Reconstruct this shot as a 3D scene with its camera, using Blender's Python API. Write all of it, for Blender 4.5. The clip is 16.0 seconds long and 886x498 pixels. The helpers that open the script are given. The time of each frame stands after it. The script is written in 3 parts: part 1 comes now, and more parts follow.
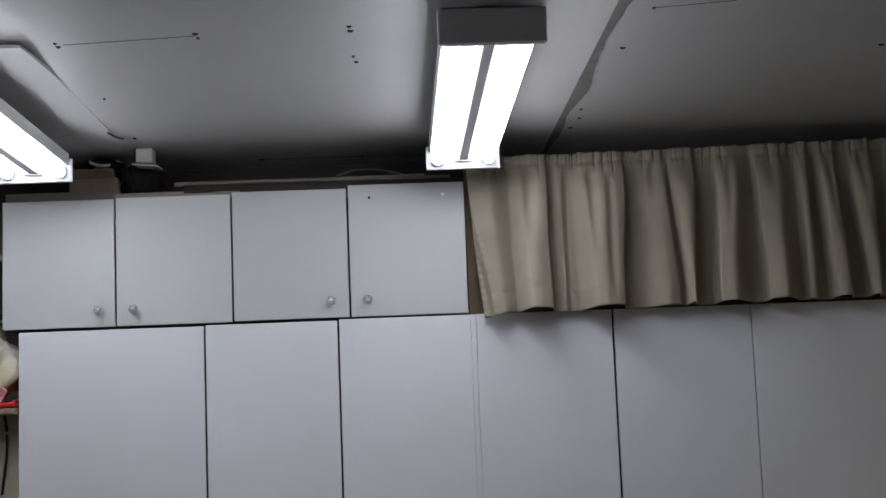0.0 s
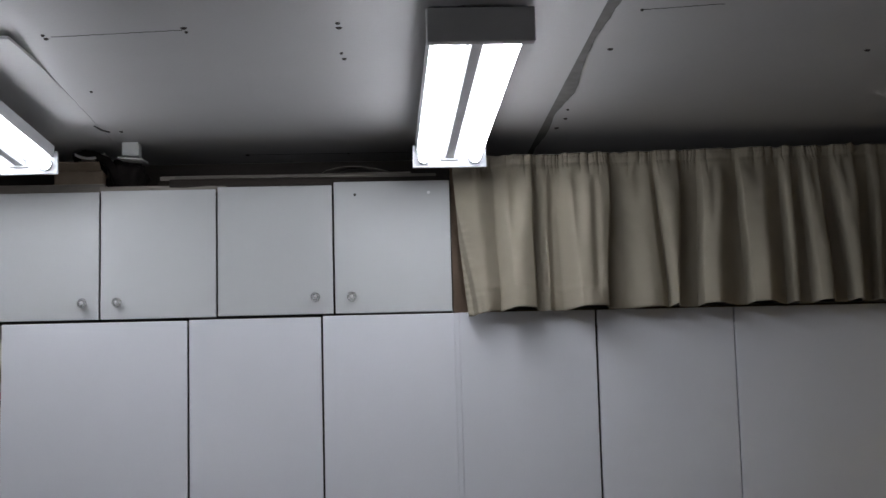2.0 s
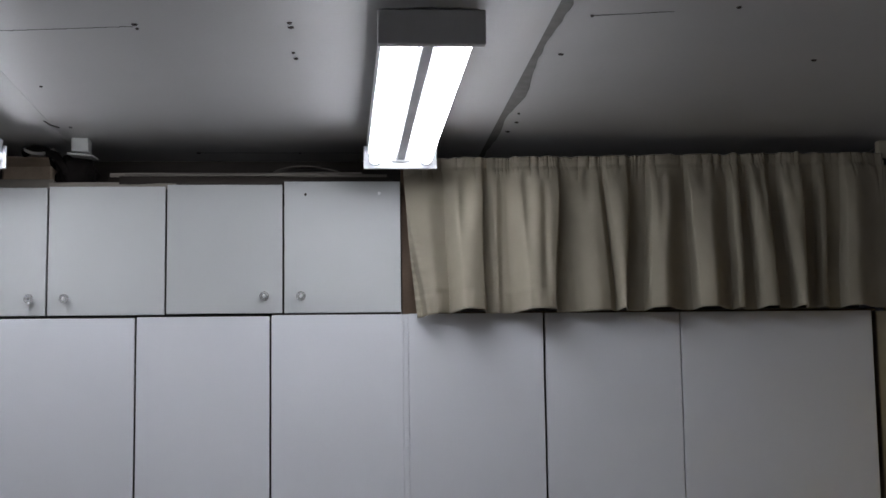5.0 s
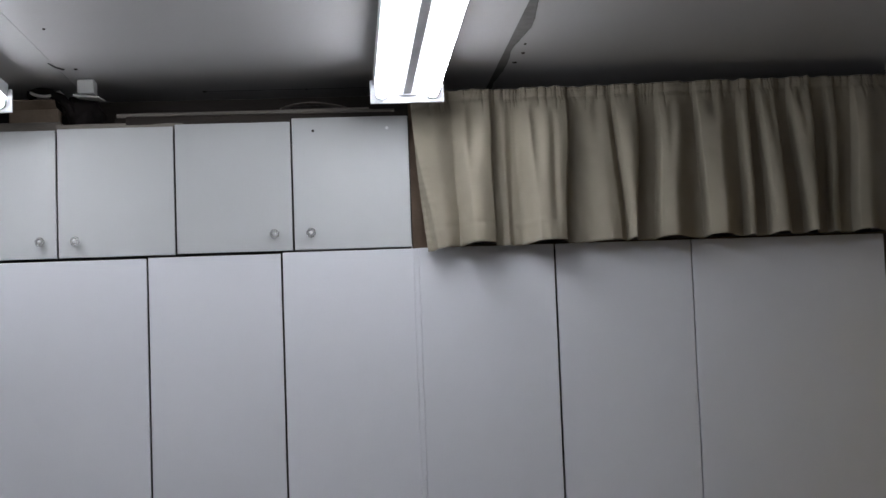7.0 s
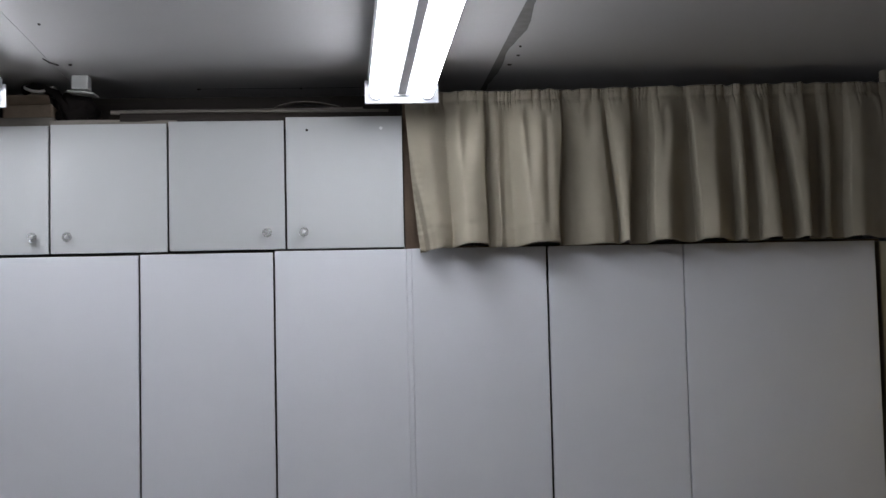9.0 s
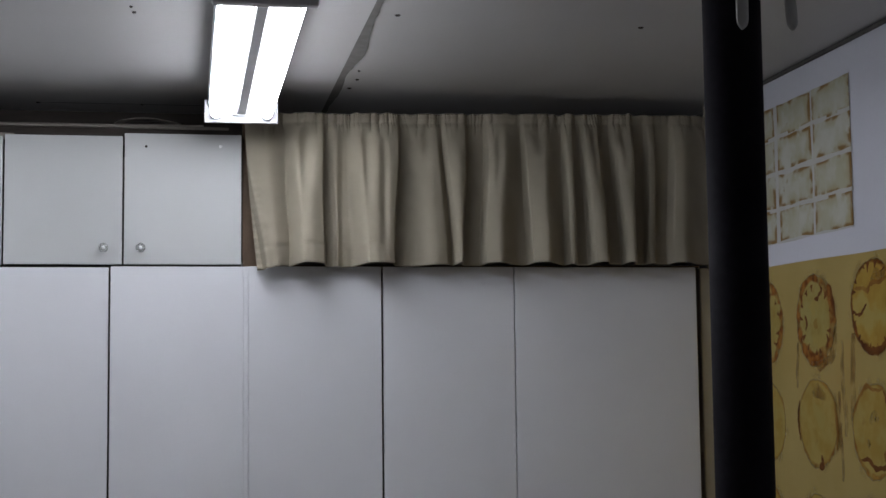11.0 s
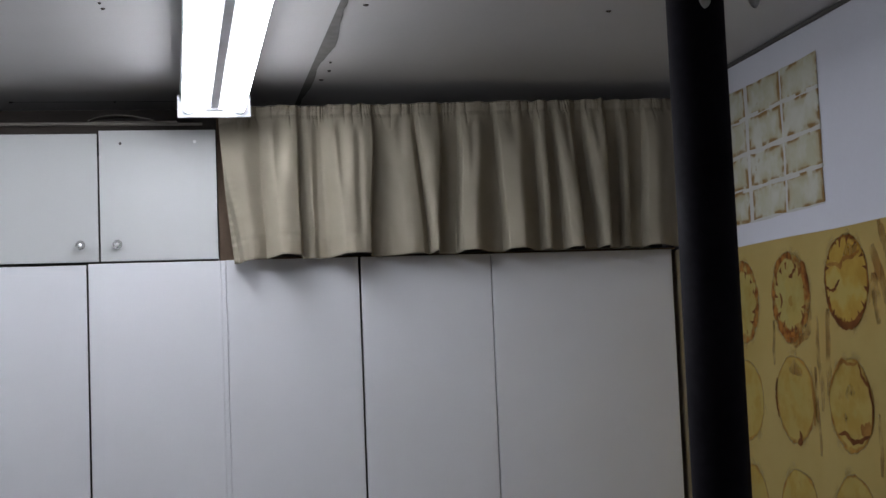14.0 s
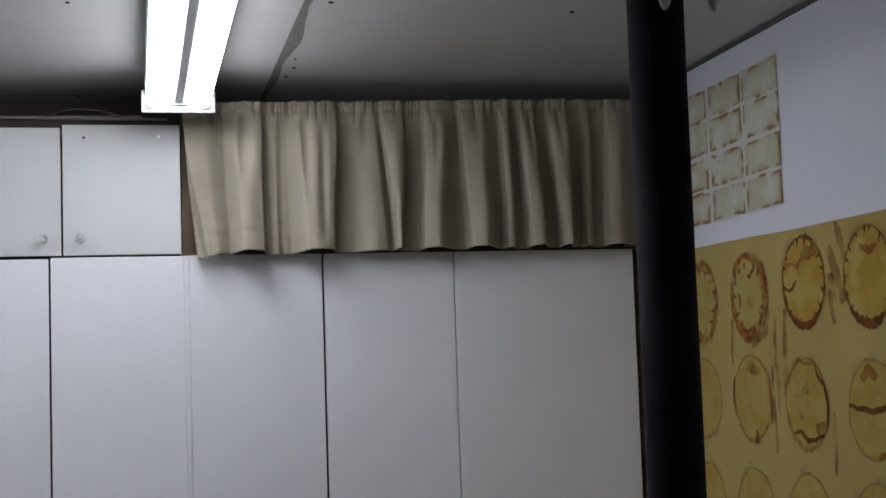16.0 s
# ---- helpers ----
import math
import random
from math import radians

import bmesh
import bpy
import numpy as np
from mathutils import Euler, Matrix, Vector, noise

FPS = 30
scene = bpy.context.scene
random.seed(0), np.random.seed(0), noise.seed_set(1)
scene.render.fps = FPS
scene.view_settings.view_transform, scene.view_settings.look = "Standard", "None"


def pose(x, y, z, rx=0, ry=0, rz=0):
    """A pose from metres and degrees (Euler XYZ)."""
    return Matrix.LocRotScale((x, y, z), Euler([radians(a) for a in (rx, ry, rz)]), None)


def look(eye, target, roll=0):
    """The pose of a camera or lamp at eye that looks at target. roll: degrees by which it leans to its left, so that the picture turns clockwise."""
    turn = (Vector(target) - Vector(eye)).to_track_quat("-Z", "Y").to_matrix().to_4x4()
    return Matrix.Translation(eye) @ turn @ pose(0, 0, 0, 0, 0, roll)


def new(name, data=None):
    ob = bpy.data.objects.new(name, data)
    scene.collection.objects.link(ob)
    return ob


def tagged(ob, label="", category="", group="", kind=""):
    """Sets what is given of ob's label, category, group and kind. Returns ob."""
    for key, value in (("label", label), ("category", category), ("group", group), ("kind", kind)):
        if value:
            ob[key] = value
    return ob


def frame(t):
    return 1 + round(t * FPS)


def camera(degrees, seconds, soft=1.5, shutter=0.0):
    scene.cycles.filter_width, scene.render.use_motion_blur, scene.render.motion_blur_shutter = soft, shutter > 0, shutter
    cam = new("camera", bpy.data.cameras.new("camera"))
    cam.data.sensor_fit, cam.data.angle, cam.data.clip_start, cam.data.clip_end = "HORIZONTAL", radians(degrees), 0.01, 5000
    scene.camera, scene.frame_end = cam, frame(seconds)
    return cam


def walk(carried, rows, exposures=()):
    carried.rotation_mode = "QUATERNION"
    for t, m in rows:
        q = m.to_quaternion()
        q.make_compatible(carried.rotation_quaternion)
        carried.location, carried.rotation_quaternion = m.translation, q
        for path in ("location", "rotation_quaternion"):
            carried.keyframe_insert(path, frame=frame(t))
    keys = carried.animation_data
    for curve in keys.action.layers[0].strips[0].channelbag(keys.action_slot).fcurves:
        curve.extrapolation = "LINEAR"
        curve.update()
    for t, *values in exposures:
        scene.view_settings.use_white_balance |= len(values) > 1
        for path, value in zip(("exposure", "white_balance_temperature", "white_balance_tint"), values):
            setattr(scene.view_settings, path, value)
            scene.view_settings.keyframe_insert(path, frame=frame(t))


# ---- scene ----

# ---- camera and path ----
FOV = 34.717
PATH = [
    (0, -0.2531, -4.9565, 1.5096, -1.915, 7.165, -2.238),
    (0.5, -0.2587, -4.9499, 1.5080, -1.601, 6.932, -2.321),
    (1, -0.2550, -4.9594, 1.5099, -2.122, 7.017, -2.253),
    (1.5, -0.2582, -4.9602, 1.5082, -2.341, 7.095, -1.560),
    (2, -0.2561, -4.9635, 1.5063, -2.560, 7.103, -1.456),
    (2.5, -0.2495, -4.9763, 1.5064, -2.649, 7.427, -0.188),
    (3, -0.2394, -4.9887, 1.5025, -3.187, 8.057, 0.209),
    (3.5, -0.2403, -4.9848, 1.4988, -3.718, 8.394, 0.434),
    (6, -0.2420, -4.9793, 1.5045, -4.079, 5.635, -1.831),
    (6.5, -0.2149, -4.9789, 1.5063, -3.632, 4.927, -2.109),
    (7, -0.2330, -4.9749, 1.5098, -3.861, 4.391, -2.113),
    (7.5, -0.2320, -4.9713, 1.5105, -3.908, 4.154, -1.882),
    (8, -0.2540, -4.9730, 1.5099, -4.079, 4.215, -1.655),
    (10.3, -0.2036, -5.0088, 1.5093, -5.442, 4.934, 0.022),
    (10.5, -0.1995, -5.0391, 1.5086, -7.413, 5.014, -0.583),
    (11, -0.1900, -5.0893, 1.5069, -10.196, 5.057, -0.638),
    (11.5, -0.1970, -5.0860, 1.5037, -10.450, 4.954, -0.724),
    (12, -0.2000, -5.0744, 1.5034, -9.976, 4.635, -0.644),
    (12.5, -0.1940, -5.0862, 1.5019, -9.888, 4.590, -1.366),
    (13, -0.1880, -5.0983, 1.4966, -10.286, 5.030, -1.242),
    (13.5, -0.1800, -5.1066, 1.4908, -10.645, 4.878, -1.594),
    (14, -0.1720, -5.1134, 1.4877, -10.885, 4.751, -2.315),
    (14.5, -0.1690, -5.1218, 1.4857, -11.046, 4.790, -1.926),
    (15, -0.1665, -5.1263, 1.4809, -11.268, 4.914, -1.646),
    (15.5, -0.1660, -5.1328, 1.4791, -11.883, 4.779, -2.245),
    (16, -0.1680, -5.1419, 1.4780, -12.282, 4.680, -1.875),
]

cam = camera(FOV, 16.0, soft=1.5, shutter=0.5)


def aim(x, y, z, yaw, pitch, roll):
    """A pose from a place, a turn to the left from +y, a tilt up and a lean."""
    a, p = radians(yaw), radians(pitch)
    way = Vector((-math.sin(a) * math.cos(p), math.cos(a) * math.cos(p), math.sin(p)))
    eye = Vector((x, y, z))
    return look(eye, eye + way, roll)


EXPOSURES = [(0, -0.1), (3.5, -0.17), (6, 0.0), (8, 0.12), (10.5, 0.08), (12, 0.2), (16, 0.36)]
walk(cam, [(t, aim(*r)) for t, *r in PATH], EXPOSURES)

# ---- light ----
TUBE = 20.5
world = bpy.data.worlds.new("world")
world.use_nodes = True
world.node_tree.nodes["Background"].inputs[0].default_value = (0.5, 0.55, 0.6, 1)
world.node_tree.nodes["Background"].inputs[1].default_value = 0.05
scene.world = world

# ---- sizes (metres; the cupboard fronts lie on y = 0) ----
CEIL = 2.534
WALL_R, WALL_L, WALL_B, WALL_N = 1.829, -3.0, -5.8, 0.62


# ---- materials ----
def material(name, colour, rough=0.5, metal=0.0, var=0.08, scale=6.0, fine=120.0, bump=0.1, alt=None, rand=0.0, spec=0.5, stretch=(1, 1, 1)):
    """A painted or natural surface: two scales of mottling, fine relief, uneven gloss."""
    m = bpy.data.materials.new(name)
    m.use_nodes = True
    nt = m.node_tree
    n, l = nt.nodes, nt.links
    b = n["Principled BSDF"]
    co = n.new("ShaderNodeTexCoord")
    mp = n.new("ShaderNodeMapping")
    mp.inputs["Scale"].default_value = stretch
    l.new(co.outputs["Object"], mp.inputs[0])
    big, small = n.new("ShaderNodeTexNoise"), n.new("ShaderNodeTexNoise")
    big.inputs["Scale"].default_value, small.inputs["Scale"].default_value = scale, fine
    big.inputs["Detail"].default_value, small.inputs["Detail"].default_value = 5, 3
    for t in (big, small):
        l.new(mp.outputs[0], t.inputs["Vector"])
    mix = n.new("ShaderNodeMix")
    mix.data_type = "RGBA"
    c = Vector(colour)
    other = Vector(alt) if alt else c * (1 - var)
    mix.inputs[6].default_value, mix.inputs[7].default_value = (*c, 1), (*other, 1)
    ramp = n.new("ShaderNodeMapRange")
    ramp.inputs[1].default_value, ramp.inputs[2].default_value = 0.35, 0.68
    l.new(big.outputs[0], ramp.inputs[0])
    l.new(ramp.outputs[0], mix.inputs[0])
    grain = n.new("ShaderNodeMix")
    grain.data_type, grain.blend_type = "RGBA", "MULTIPLY"
    grain.inputs[0].default_value = var
    l.new(mix.outputs[2], grain.inputs[6])
    l.new(small.outputs[0], grain.inputs[7])
    last = grain.outputs[2]
    if rand:
        info, hsv = n.new("ShaderNodeObjectInfo"), n.new("ShaderNodeHueSaturation")
        r2 = n.new("ShaderNodeMapRange")
        r2.inputs[3].default_value, r2.inputs[4].default_value = 1 - rand, 1 + rand
        l.new(info.outputs["Random"], r2.inputs[0])
        l.new(r2.outputs[0], hsv.inputs["Value"])
        l.new(last, hsv.inputs["Color"])
        last = hsv.outputs[0]
    l.new(last, b.inputs["Base Color"])
    rr = n.new("ShaderNodeMapRange")
    rr.inputs[3].default_value, rr.inputs[4].default_value = max(0.02, rough - 0.08), min(1, rough + 0.08)
    l.new(big.outputs[0], rr.inputs[0])
    l.new(rr.outputs[0], b.inputs["Roughness"])
    b.inputs["Metallic"].default_value = metal
    b.inputs["Specular IOR Level"].default_value = spec
    if bump:
        bp = n.new("ShaderNodeBump")
        bp.inputs["Strength"].default_value, bp.inputs["Distance"].default_value = bump, 0.002
        l.new(small.outputs[0], bp.inputs["Height"])
        l.new(bp.outputs[0], b.inputs["Normal"])
    return m


def glow(name, colour, strength):
    m = bpy.data.materials.new(name)
    m.use_nodes = True
    b = m.node_tree.nodes["Principled BSDF"]
    b.inputs["Base Color"].default_value = (0.8, 0.8, 0.8, 1)
    b.inputs["Emission Color"].default_value = (*colour, 1)
    b.inputs["Emission Strength"].default_value = strength
    return m


def clear(name, colour, rough, ior=1.49, through_it=1.0):
    m = bpy.data.materials.new(name)
    m.use_nodes = True
    b = m.node_tree.nodes["Principled BSDF"]
    b.inputs["Base Color"].default_value = (*colour, 1)
    b.inputs["Transmission Weight"].default_value = through_it
    b.inputs["Roughness"].default_value = rough
    b.inputs["IOR"].default_value = ior
    return m


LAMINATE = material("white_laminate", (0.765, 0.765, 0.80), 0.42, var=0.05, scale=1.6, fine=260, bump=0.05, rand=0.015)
# slightly warmer copy for the upper doors, darkened to offset the close lamp light
LAMINATE_UP = material("white_laminate_warm_dimmed", (0.57, 0.575, 0.575), 0.42, var=0.05, scale=1.6, fine=260, bump=0.05, rand=0.015)
CARCASS = material("chipboard_dark", (0.09, 0.072, 0.06), 0.8, var=0.3, scale=9)
EDGING = material("white_edging", (0.74, 0.74, 0.74), 0.4, var=0.05)
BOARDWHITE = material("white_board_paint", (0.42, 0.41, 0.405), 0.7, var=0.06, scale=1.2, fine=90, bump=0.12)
CRACK = material("hairline_crack", (0.10, 0.095, 0.09), 0.9, var=0.3)
CAPWHITE = material("white_plastic_cap", (0.92, 0.92, 0.92), 0.25, var=0.01, bump=0)
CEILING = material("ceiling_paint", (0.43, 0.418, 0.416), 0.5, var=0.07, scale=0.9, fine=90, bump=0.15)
PLASTER = material("wall_paint", (0.58, 0.58, 0.645), 0.75, var=0.06, scale=1.3, fine=70, bump=0.25)
BARE = material("bare_wall", (0.60, 0.58, 0.56), 0.85, var=0.12, scale=3)
FLOOR = material("floor_lino", (0.64, 0.61, 0.57), 0.55, var=0.25, scale=4)
CREAM = material("cream_paint", (0.62, 0.56, 0.42), 0.55, var=0.12, scale=5)
BROWN = material("brown_hardboard", (0.18, 0.115, 0.07), 0.7, var=0.3, scale=7)
STEEL = material("white_enamel", (0.72, 0.72, 0.74), 0.35, var=0.05, scale=8, bump=0.03)
PLATE = material("pale_enamel", (0.42, 0.42, 0.43), 0.5, var=0.06, scale=8, bump=0.03)
GREYENAMEL = material("grey_enamel", (0.36, 0.36, 0.37), 0.45, var=0.08, scale=8, bump=0.03)
PIPE = material("black_pipe_paint", (0.020, 0.017, 0.024), 0.75, var=0.4, scale=5, fine=60, bump=0.06, spec=0.08)
CLOTH = material("khaki_cotton", (0.366, 0.322, 0.250), 0.9, var=0.2, scale=4, fine=500, bump=0.5, spec=0.15)
PEEL = material("peeled_paint", (0.17, 0.16, 0.15), 0.85, var=0.2, scale=20)
JOINT = material("dark_joint", (0.09, 0.085, 0.08), 0.9, var=0.3)
RUST = material("rusty_screw", (0.06, 0.045, 0.035), 0.6, metal=0.4, var=0.4, scale=40)
PLASTIC = material("grey_plastic", (0.55, 0.55, 0.53), 0.4, var=0.08)
WOODSTRIP = material("pale_moulding", (0.34, 0.30, 0.26), 0.65, var=0.3, scale=5, stretch=(0.3, 4, 4), rand=0.25)
# dark planks; also the back panel, where this tone paints in the shade
DARKWOOD = material("dark_plank_and_shade", (0.045, 0.032, 0.025), 0.7, var=0.4, scale=5, stretch=(0.3, 4, 4))
CARD = material("cardboard", (0.33, 0.255, 0.19), 0.85, alt=(0.23, 0.17, 0.12), var=0.2, scale=9)
BLACKBAG = material("black_plastic_bag", (0.020, 0.015, 0.014), 0.75, var=0.3, scale=12, bump=0.4, spec=0.2)
PAPER = material("white_paper", (0.66, 0.64, 0.60), 0.8, var=0.08)
TANCLOTH = material("tan_canvas", (0.40, 0.298, 0.115), 0.9, alt=(0.34, 0.245, 0.082), var=0.12, scale=2.2, fine=300, bump=0.35, spec=0.1)
OCHRE = material("ochre_wash", (0.25, 0.145, 0.03), 0.9, alt=(0.33, 0.22, 0.06), var=0.15, scale=8, spec=0.1)
INK = material("brown_ink", (0.095, 0.030, 0.009), 0.8, alt=(0.20, 0.075, 0.018), var=0.3, scale=16, spec=0.1)
INKPALE = material("pale_brown_ink", (0.20, 0.085, 0.018), 0.85, alt=(0.31, 0.165, 0.038), var=0.3, scale=18, spec=0.1)
TILEPAPER = material("drawing_paper", (0.50, 0.495, 0.48), 0.8, var=0.1, scale=14)
ACRYLIC = clear("clear_acrylic", (0.93, 0.93, 0.92), 0.12, 1.45, 0.8)
CHROME = material("chrome", (0.88, 0.88, 0.88), 0.38, metal=1.0, var=0.03, bump=0)
RED = material("red_plastic", (0.55, 0.02, 0.025), 0.35, var=0.1)
PINK = material("pink_paper", (0.75, 0.35, 0.38), 0.7, var=0.1)
BAG = material("milky_plastic_bag", (0.80, 0.78, 0.68), 0.4, alt=(0.62, 0.57, 0.36), var=0.15, scale=9, bump=0.4)


class Nodes:
    """Builds a node tree in few words."""
    def __init__(self, name):
        self.mat = bpy.data.materials.new(name)
        self.mat.use_nodes = True
        self.tree = self.mat.node_tree
        self.out = self.tree.nodes["Principled BSDF"]

    def put(self, socket, value):
        if isinstance(value, bpy.types.NodeSocket):
            self.tree.links.new(value, socket)
        else:
            socket.default_value = value

    def math(self, op, a, b=0.0, c=0.0):
        n = self.tree.nodes.new("ShaderNodeMath")
        n.operation = op
        for k, v in enumerate((a, b, c)):
            self.put(n.inputs[k], v)
        return n.outputs[0]

    def step(self, value, lo, hi):
        n = self.tree.nodes.new("ShaderNodeMapRange")
        n.interpolation_type = "SMOOTHSTEP"
        self.put(n.inputs[0], value)
        n.inputs[1].default_value, n.inputs[2].default_value = lo, hi
        return n.outputs[0]

    def noise(self, vector, scale, w=0.0, detail=4.0):
        n = self.tree.nodes.new("ShaderNodeTexNoise")
        n.noise_dimensions = "4D"
        self.put(n.inputs["Vector"], vector)
        self.put(n.inputs["W"], w)
        n.inputs["Scale"].default_value, n.inputs["Detail"].default_value = scale, detail
        return n.outputs[0]

    def mix(self, f, a, b):
        n = self.tree.nodes.new("ShaderNodeMix")
        n.data_type = "RGBA"
        self.put(n.inputs[0], f)
        self.put(n.inputs[6], a)
        self.put(n.inputs[7], b)
        return n.outputs[2]

    def axes(self):
        co = self.tree.nodes.new("ShaderNodeTexCoord")
        sep = self.tree.nodes.new("ShaderNodeSeparateXYZ")
        self.tree.links.new(co.outputs["Object"], sep.inputs[0])
        return co.outputs["Object"], sep.outputs[1], sep.outputs[2]


def dial_paint(name, thick, uneven, heavy, inks, washes, cover):
    """Watercolour dial of radius 0.143: blotted wash, wavering ring heavier below, bleeding edge."""
    n = Nodes(name)
    co, y, z = n.axes()
    info = n.tree.nodes.new("ShaderNodeObjectInfo")
    w = n.math("MULTIPLY", info.outputs["Random"], 60.0)
    r = n.math("DIVIDE", n.math("SQRT", n.math("ADD", n.math("MULTIPLY", y, y), n.math("MULTIPLY", z, z))), 0.143)
    wob = n.math("SUBTRACT", n.noise(co, 7, w, 2), 0.5)
    fine = n.math("SUBTRACT", n.noise(co, 60, w, 3), 0.5)
    rr = n.math("ADD", r, n.math("ADD", n.math("MULTIPLY", wob, 0.26), n.math("MULTIPLY", fine, 0.09)))
    blot = n.noise(co, 13, n.math("ADD", w, 7.0), 4)
    blot2 = n.noise(co, 24, n.math("ADD", w, 19.0), 5)
    width = n.math("ADD", thick, n.math("MULTIPLY", n.math("SUBTRACT", n.noise(co, 11, n.math("ADD", w, 3.0), 3), 0.5), uneven))
    width = n.math("ADD", width, n.math("MULTIPLY", n.math("MAXIMUM", n.math("MULTIPLY", z, -1.0), 0.0), heavy))
    width = n.math("MAXIMUM", width, 0.012)
    away = n.math("ABSOLUTE", n.math("SUBTRACT", rr, n.math("SUBTRACT", 0.99, n.math("MULTIPLY", width, 0.6))))
    ring = n.math("SUBTRACT", 1.0, n.step(n.math("SUBTRACT", away, width), -0.035, 0.03))
    ring = n.math("MULTIPLY", ring, n.math("ADD", 0.35, n.math("MULTIPLY", n.step(blot2, 0.36, 0.56), 0.65)))
    inside = n.math("SUBTRACT", 1.0, n.step(rr, 0.95, 1.03))
    wash = n.mix(n.step(blot, 0.36, 0.66), (*washes[0], 1), (*washes[1], 1))
    wash = n.mix(n.math("MULTIPLY", n.step(blot2, 0.58, 0.74), 0.5), wash, (0.30, 0.17, 0.045, 1))
    wash = n.mix(n.step(n.noise(co, 10, n.math("ADD", w, 41.0), 3), 0.52, 0.66), wash, (0.40, 0.30, 0.09, 1))
    ink = n.mix(n.step(n.noise(co, 30, w, 3), 0.38, 0.62), (*inks[0], 1), (*inks[1], 1))
    n.put(n.out.inputs["Base Color"], n.mix(ring, wash, ink))
    halo = n.math("MULTIPLY", n.math("SUBTRACT", 1.0, n.step(rr, 1.0, 1.22)), n.math("MULTIPLY", n.step(blot, 0.48, 0.62), 0.35))
    alpha = n.math("MAXIMUM", n.math("MAXIMUM", ring, n.math("MULTIPLY", inside, cover)), halo)
    n.put(n.out.inputs["Alpha"], alpha)
    n.out.inputs["Roughness"].default_value = 0.9
    n.out.inputs["Specular IOR Level"].default_value = 0.1
    return n.mat


def tile_paint(name, half_y, half_z):
    """One washed tile: pale beige, brown deposits gathered along its own edges, a few spots."""
    n = Nodes(name)
    co, y, z = n.axes()
    info = n.tree.nodes.new("ShaderNodeObjectInfo")
    w = n.math("MULTIPLY", info.outputs["Random"], 80.0)
    warp = n.math("MULTIPLY", n.math("SUBTRACT", n.noise(co, 14, w, 4), 0.5), 0.030)
    from_y = n.math("MULTIPLY", n.math("SUBTRACT", half_y, n.math("ABSOLUTE", y)), 0.62)
    from_z = n.math("SUBTRACT", half_z, n.math("ABSOLUTE", z))
    near = n.math("ADD", n.math("MINIMUM", from_y, from_z), warp)
    patchy = n.noise(co, 15, n.math("ADD", w, 9.0), 4)
    line = n.math("MULTIPLY", n.math("SUBTRACT", 1.0, n.step(near, 0.004, 0.015)), n.math("MULTIPLY", n.step(patchy, 0.42, 0.56), 0.9))
    bloom = n.math("MULTIPLY", n.math("SUBTRACT", 1.0, n.step(near, 0.010, 0.045)), n.math("MULTIPLY", n.step(patchy, 0.36, 0.62), 0.55))
    spot = n.math("MULTIPLY", n.step(n.noise(co, 18, n.math("ADD", w, 31.0), 4), 0.66, 0.74), n.math("SUBTRACT", 1.0, n.step(near, 0.02, 0.05)))
    base = n.mix(n.step(n.noise(co, 9, w, 4), 0.35, 0.65), (0.47, 0.47, 0.42, 1), (0.40, 0.38, 0.28, 1))
    base = n.mix(bloom, base, (0.33, 0.27, 0.13, 1))
    base = n.mix(n.math("MAXIMUM", line, n.math("MULTIPLY", spot, 0.8)), base, (0.20, 0.105, 0.025, 1))
    n.put(n.out.inputs["Base Color"], base)
    n.out.inputs["Roughness"].default_value = 0.85
    n.out.inputs["Specular IOR Level"].default_value = 0.2
    return n.mat


TILE_Y, TILE_Z = 0.134, 0.0555
TILEWASH = tile_paint("tile_wash", TILE_Y, TILE_Z)
DIAL_BLOT = dial_paint("blotted_dial_paint", 0.105, 0.42, 0.25, ((0.13, 0.038, 0.010), (0.29, 0.12, 0.025)), ((0.38, 0.31, 0.11), (0.34, 0.25, 0.07)), 0.85)
DIAL_TOOTH = dial_paint("toothed_dial_paint", 0.030, 0.20, 0.28, ((0.075, 0.020, 0.006), (0.17, 0.058, 0.013)), ((0.40, 0.265, 0.055), (0.34, 0.205, 0.036)), 0.9)
DIAL_PALE = dial_paint("pale_dial_paint", 0.024, 0.15, 0.16, ((0.20, 0.078, 0.016), (0.33, 0.175, 0.036)), ((0.43, 0.315, 0.095), (0.38, 0.25, 0.055)), 0.8)
def smudge_paint(name):
    """Thin brown wash brushed dry on canvas, broken and soft."""
    n = Nodes(name)
    co, y, z = n.axes()
    n.put(n.out.inputs["Base Color"], n.mix(n.step(n.noise(co, 20, 4.0, 4), 0.35, 0.65), (0.24, 0.080, 0.012, 1), (0.33, 0.150, 0.028, 1)))
    n.put(n.out.inputs["Alpha"], n.math("MULTIPLY", n.step(n.noise(co, 16, 1.0, 5), 0.34, 0.62), 0.52))
    n.out.inputs["Roughness"].default_value = 0.9
    n.out.inputs["Specular IOR Level"].default_value = 0.1
    return n.mat


SMUDGE = smudge_paint("dry_brown_wash")
TUBEGLOW = glow("lit_tube", (0.92, 0.965, 1.05), TUBE)


# ---- helpers ----
def link(name, bm, mat, parent=None, label="", smooth=False):
    me = bpy.data.meshes.new(name)
    bmesh.ops.recalc_face_normals(bm, faces=bm.faces)
    bm.to_mesh(me)
    bm.free()
    me.materials.append(mat)
    if smooth:
        for p in me.polygons:
            p.use_smooth = True
    ob = new(name, me)
    ob.parent = parent
    if label:
        tagged(ob, label)
    return ob


def part(name, bm, mat, parent, label="", smooth=False):
    return link(name, bm, mat, parent, label, smooth)


def thing(name, label, category, group="", at=(0, 0, 0)):
    ob = new(name)
    ob.location = at
    ob.empty_display_size = 0.05
    return tagged(ob, label, category, group)


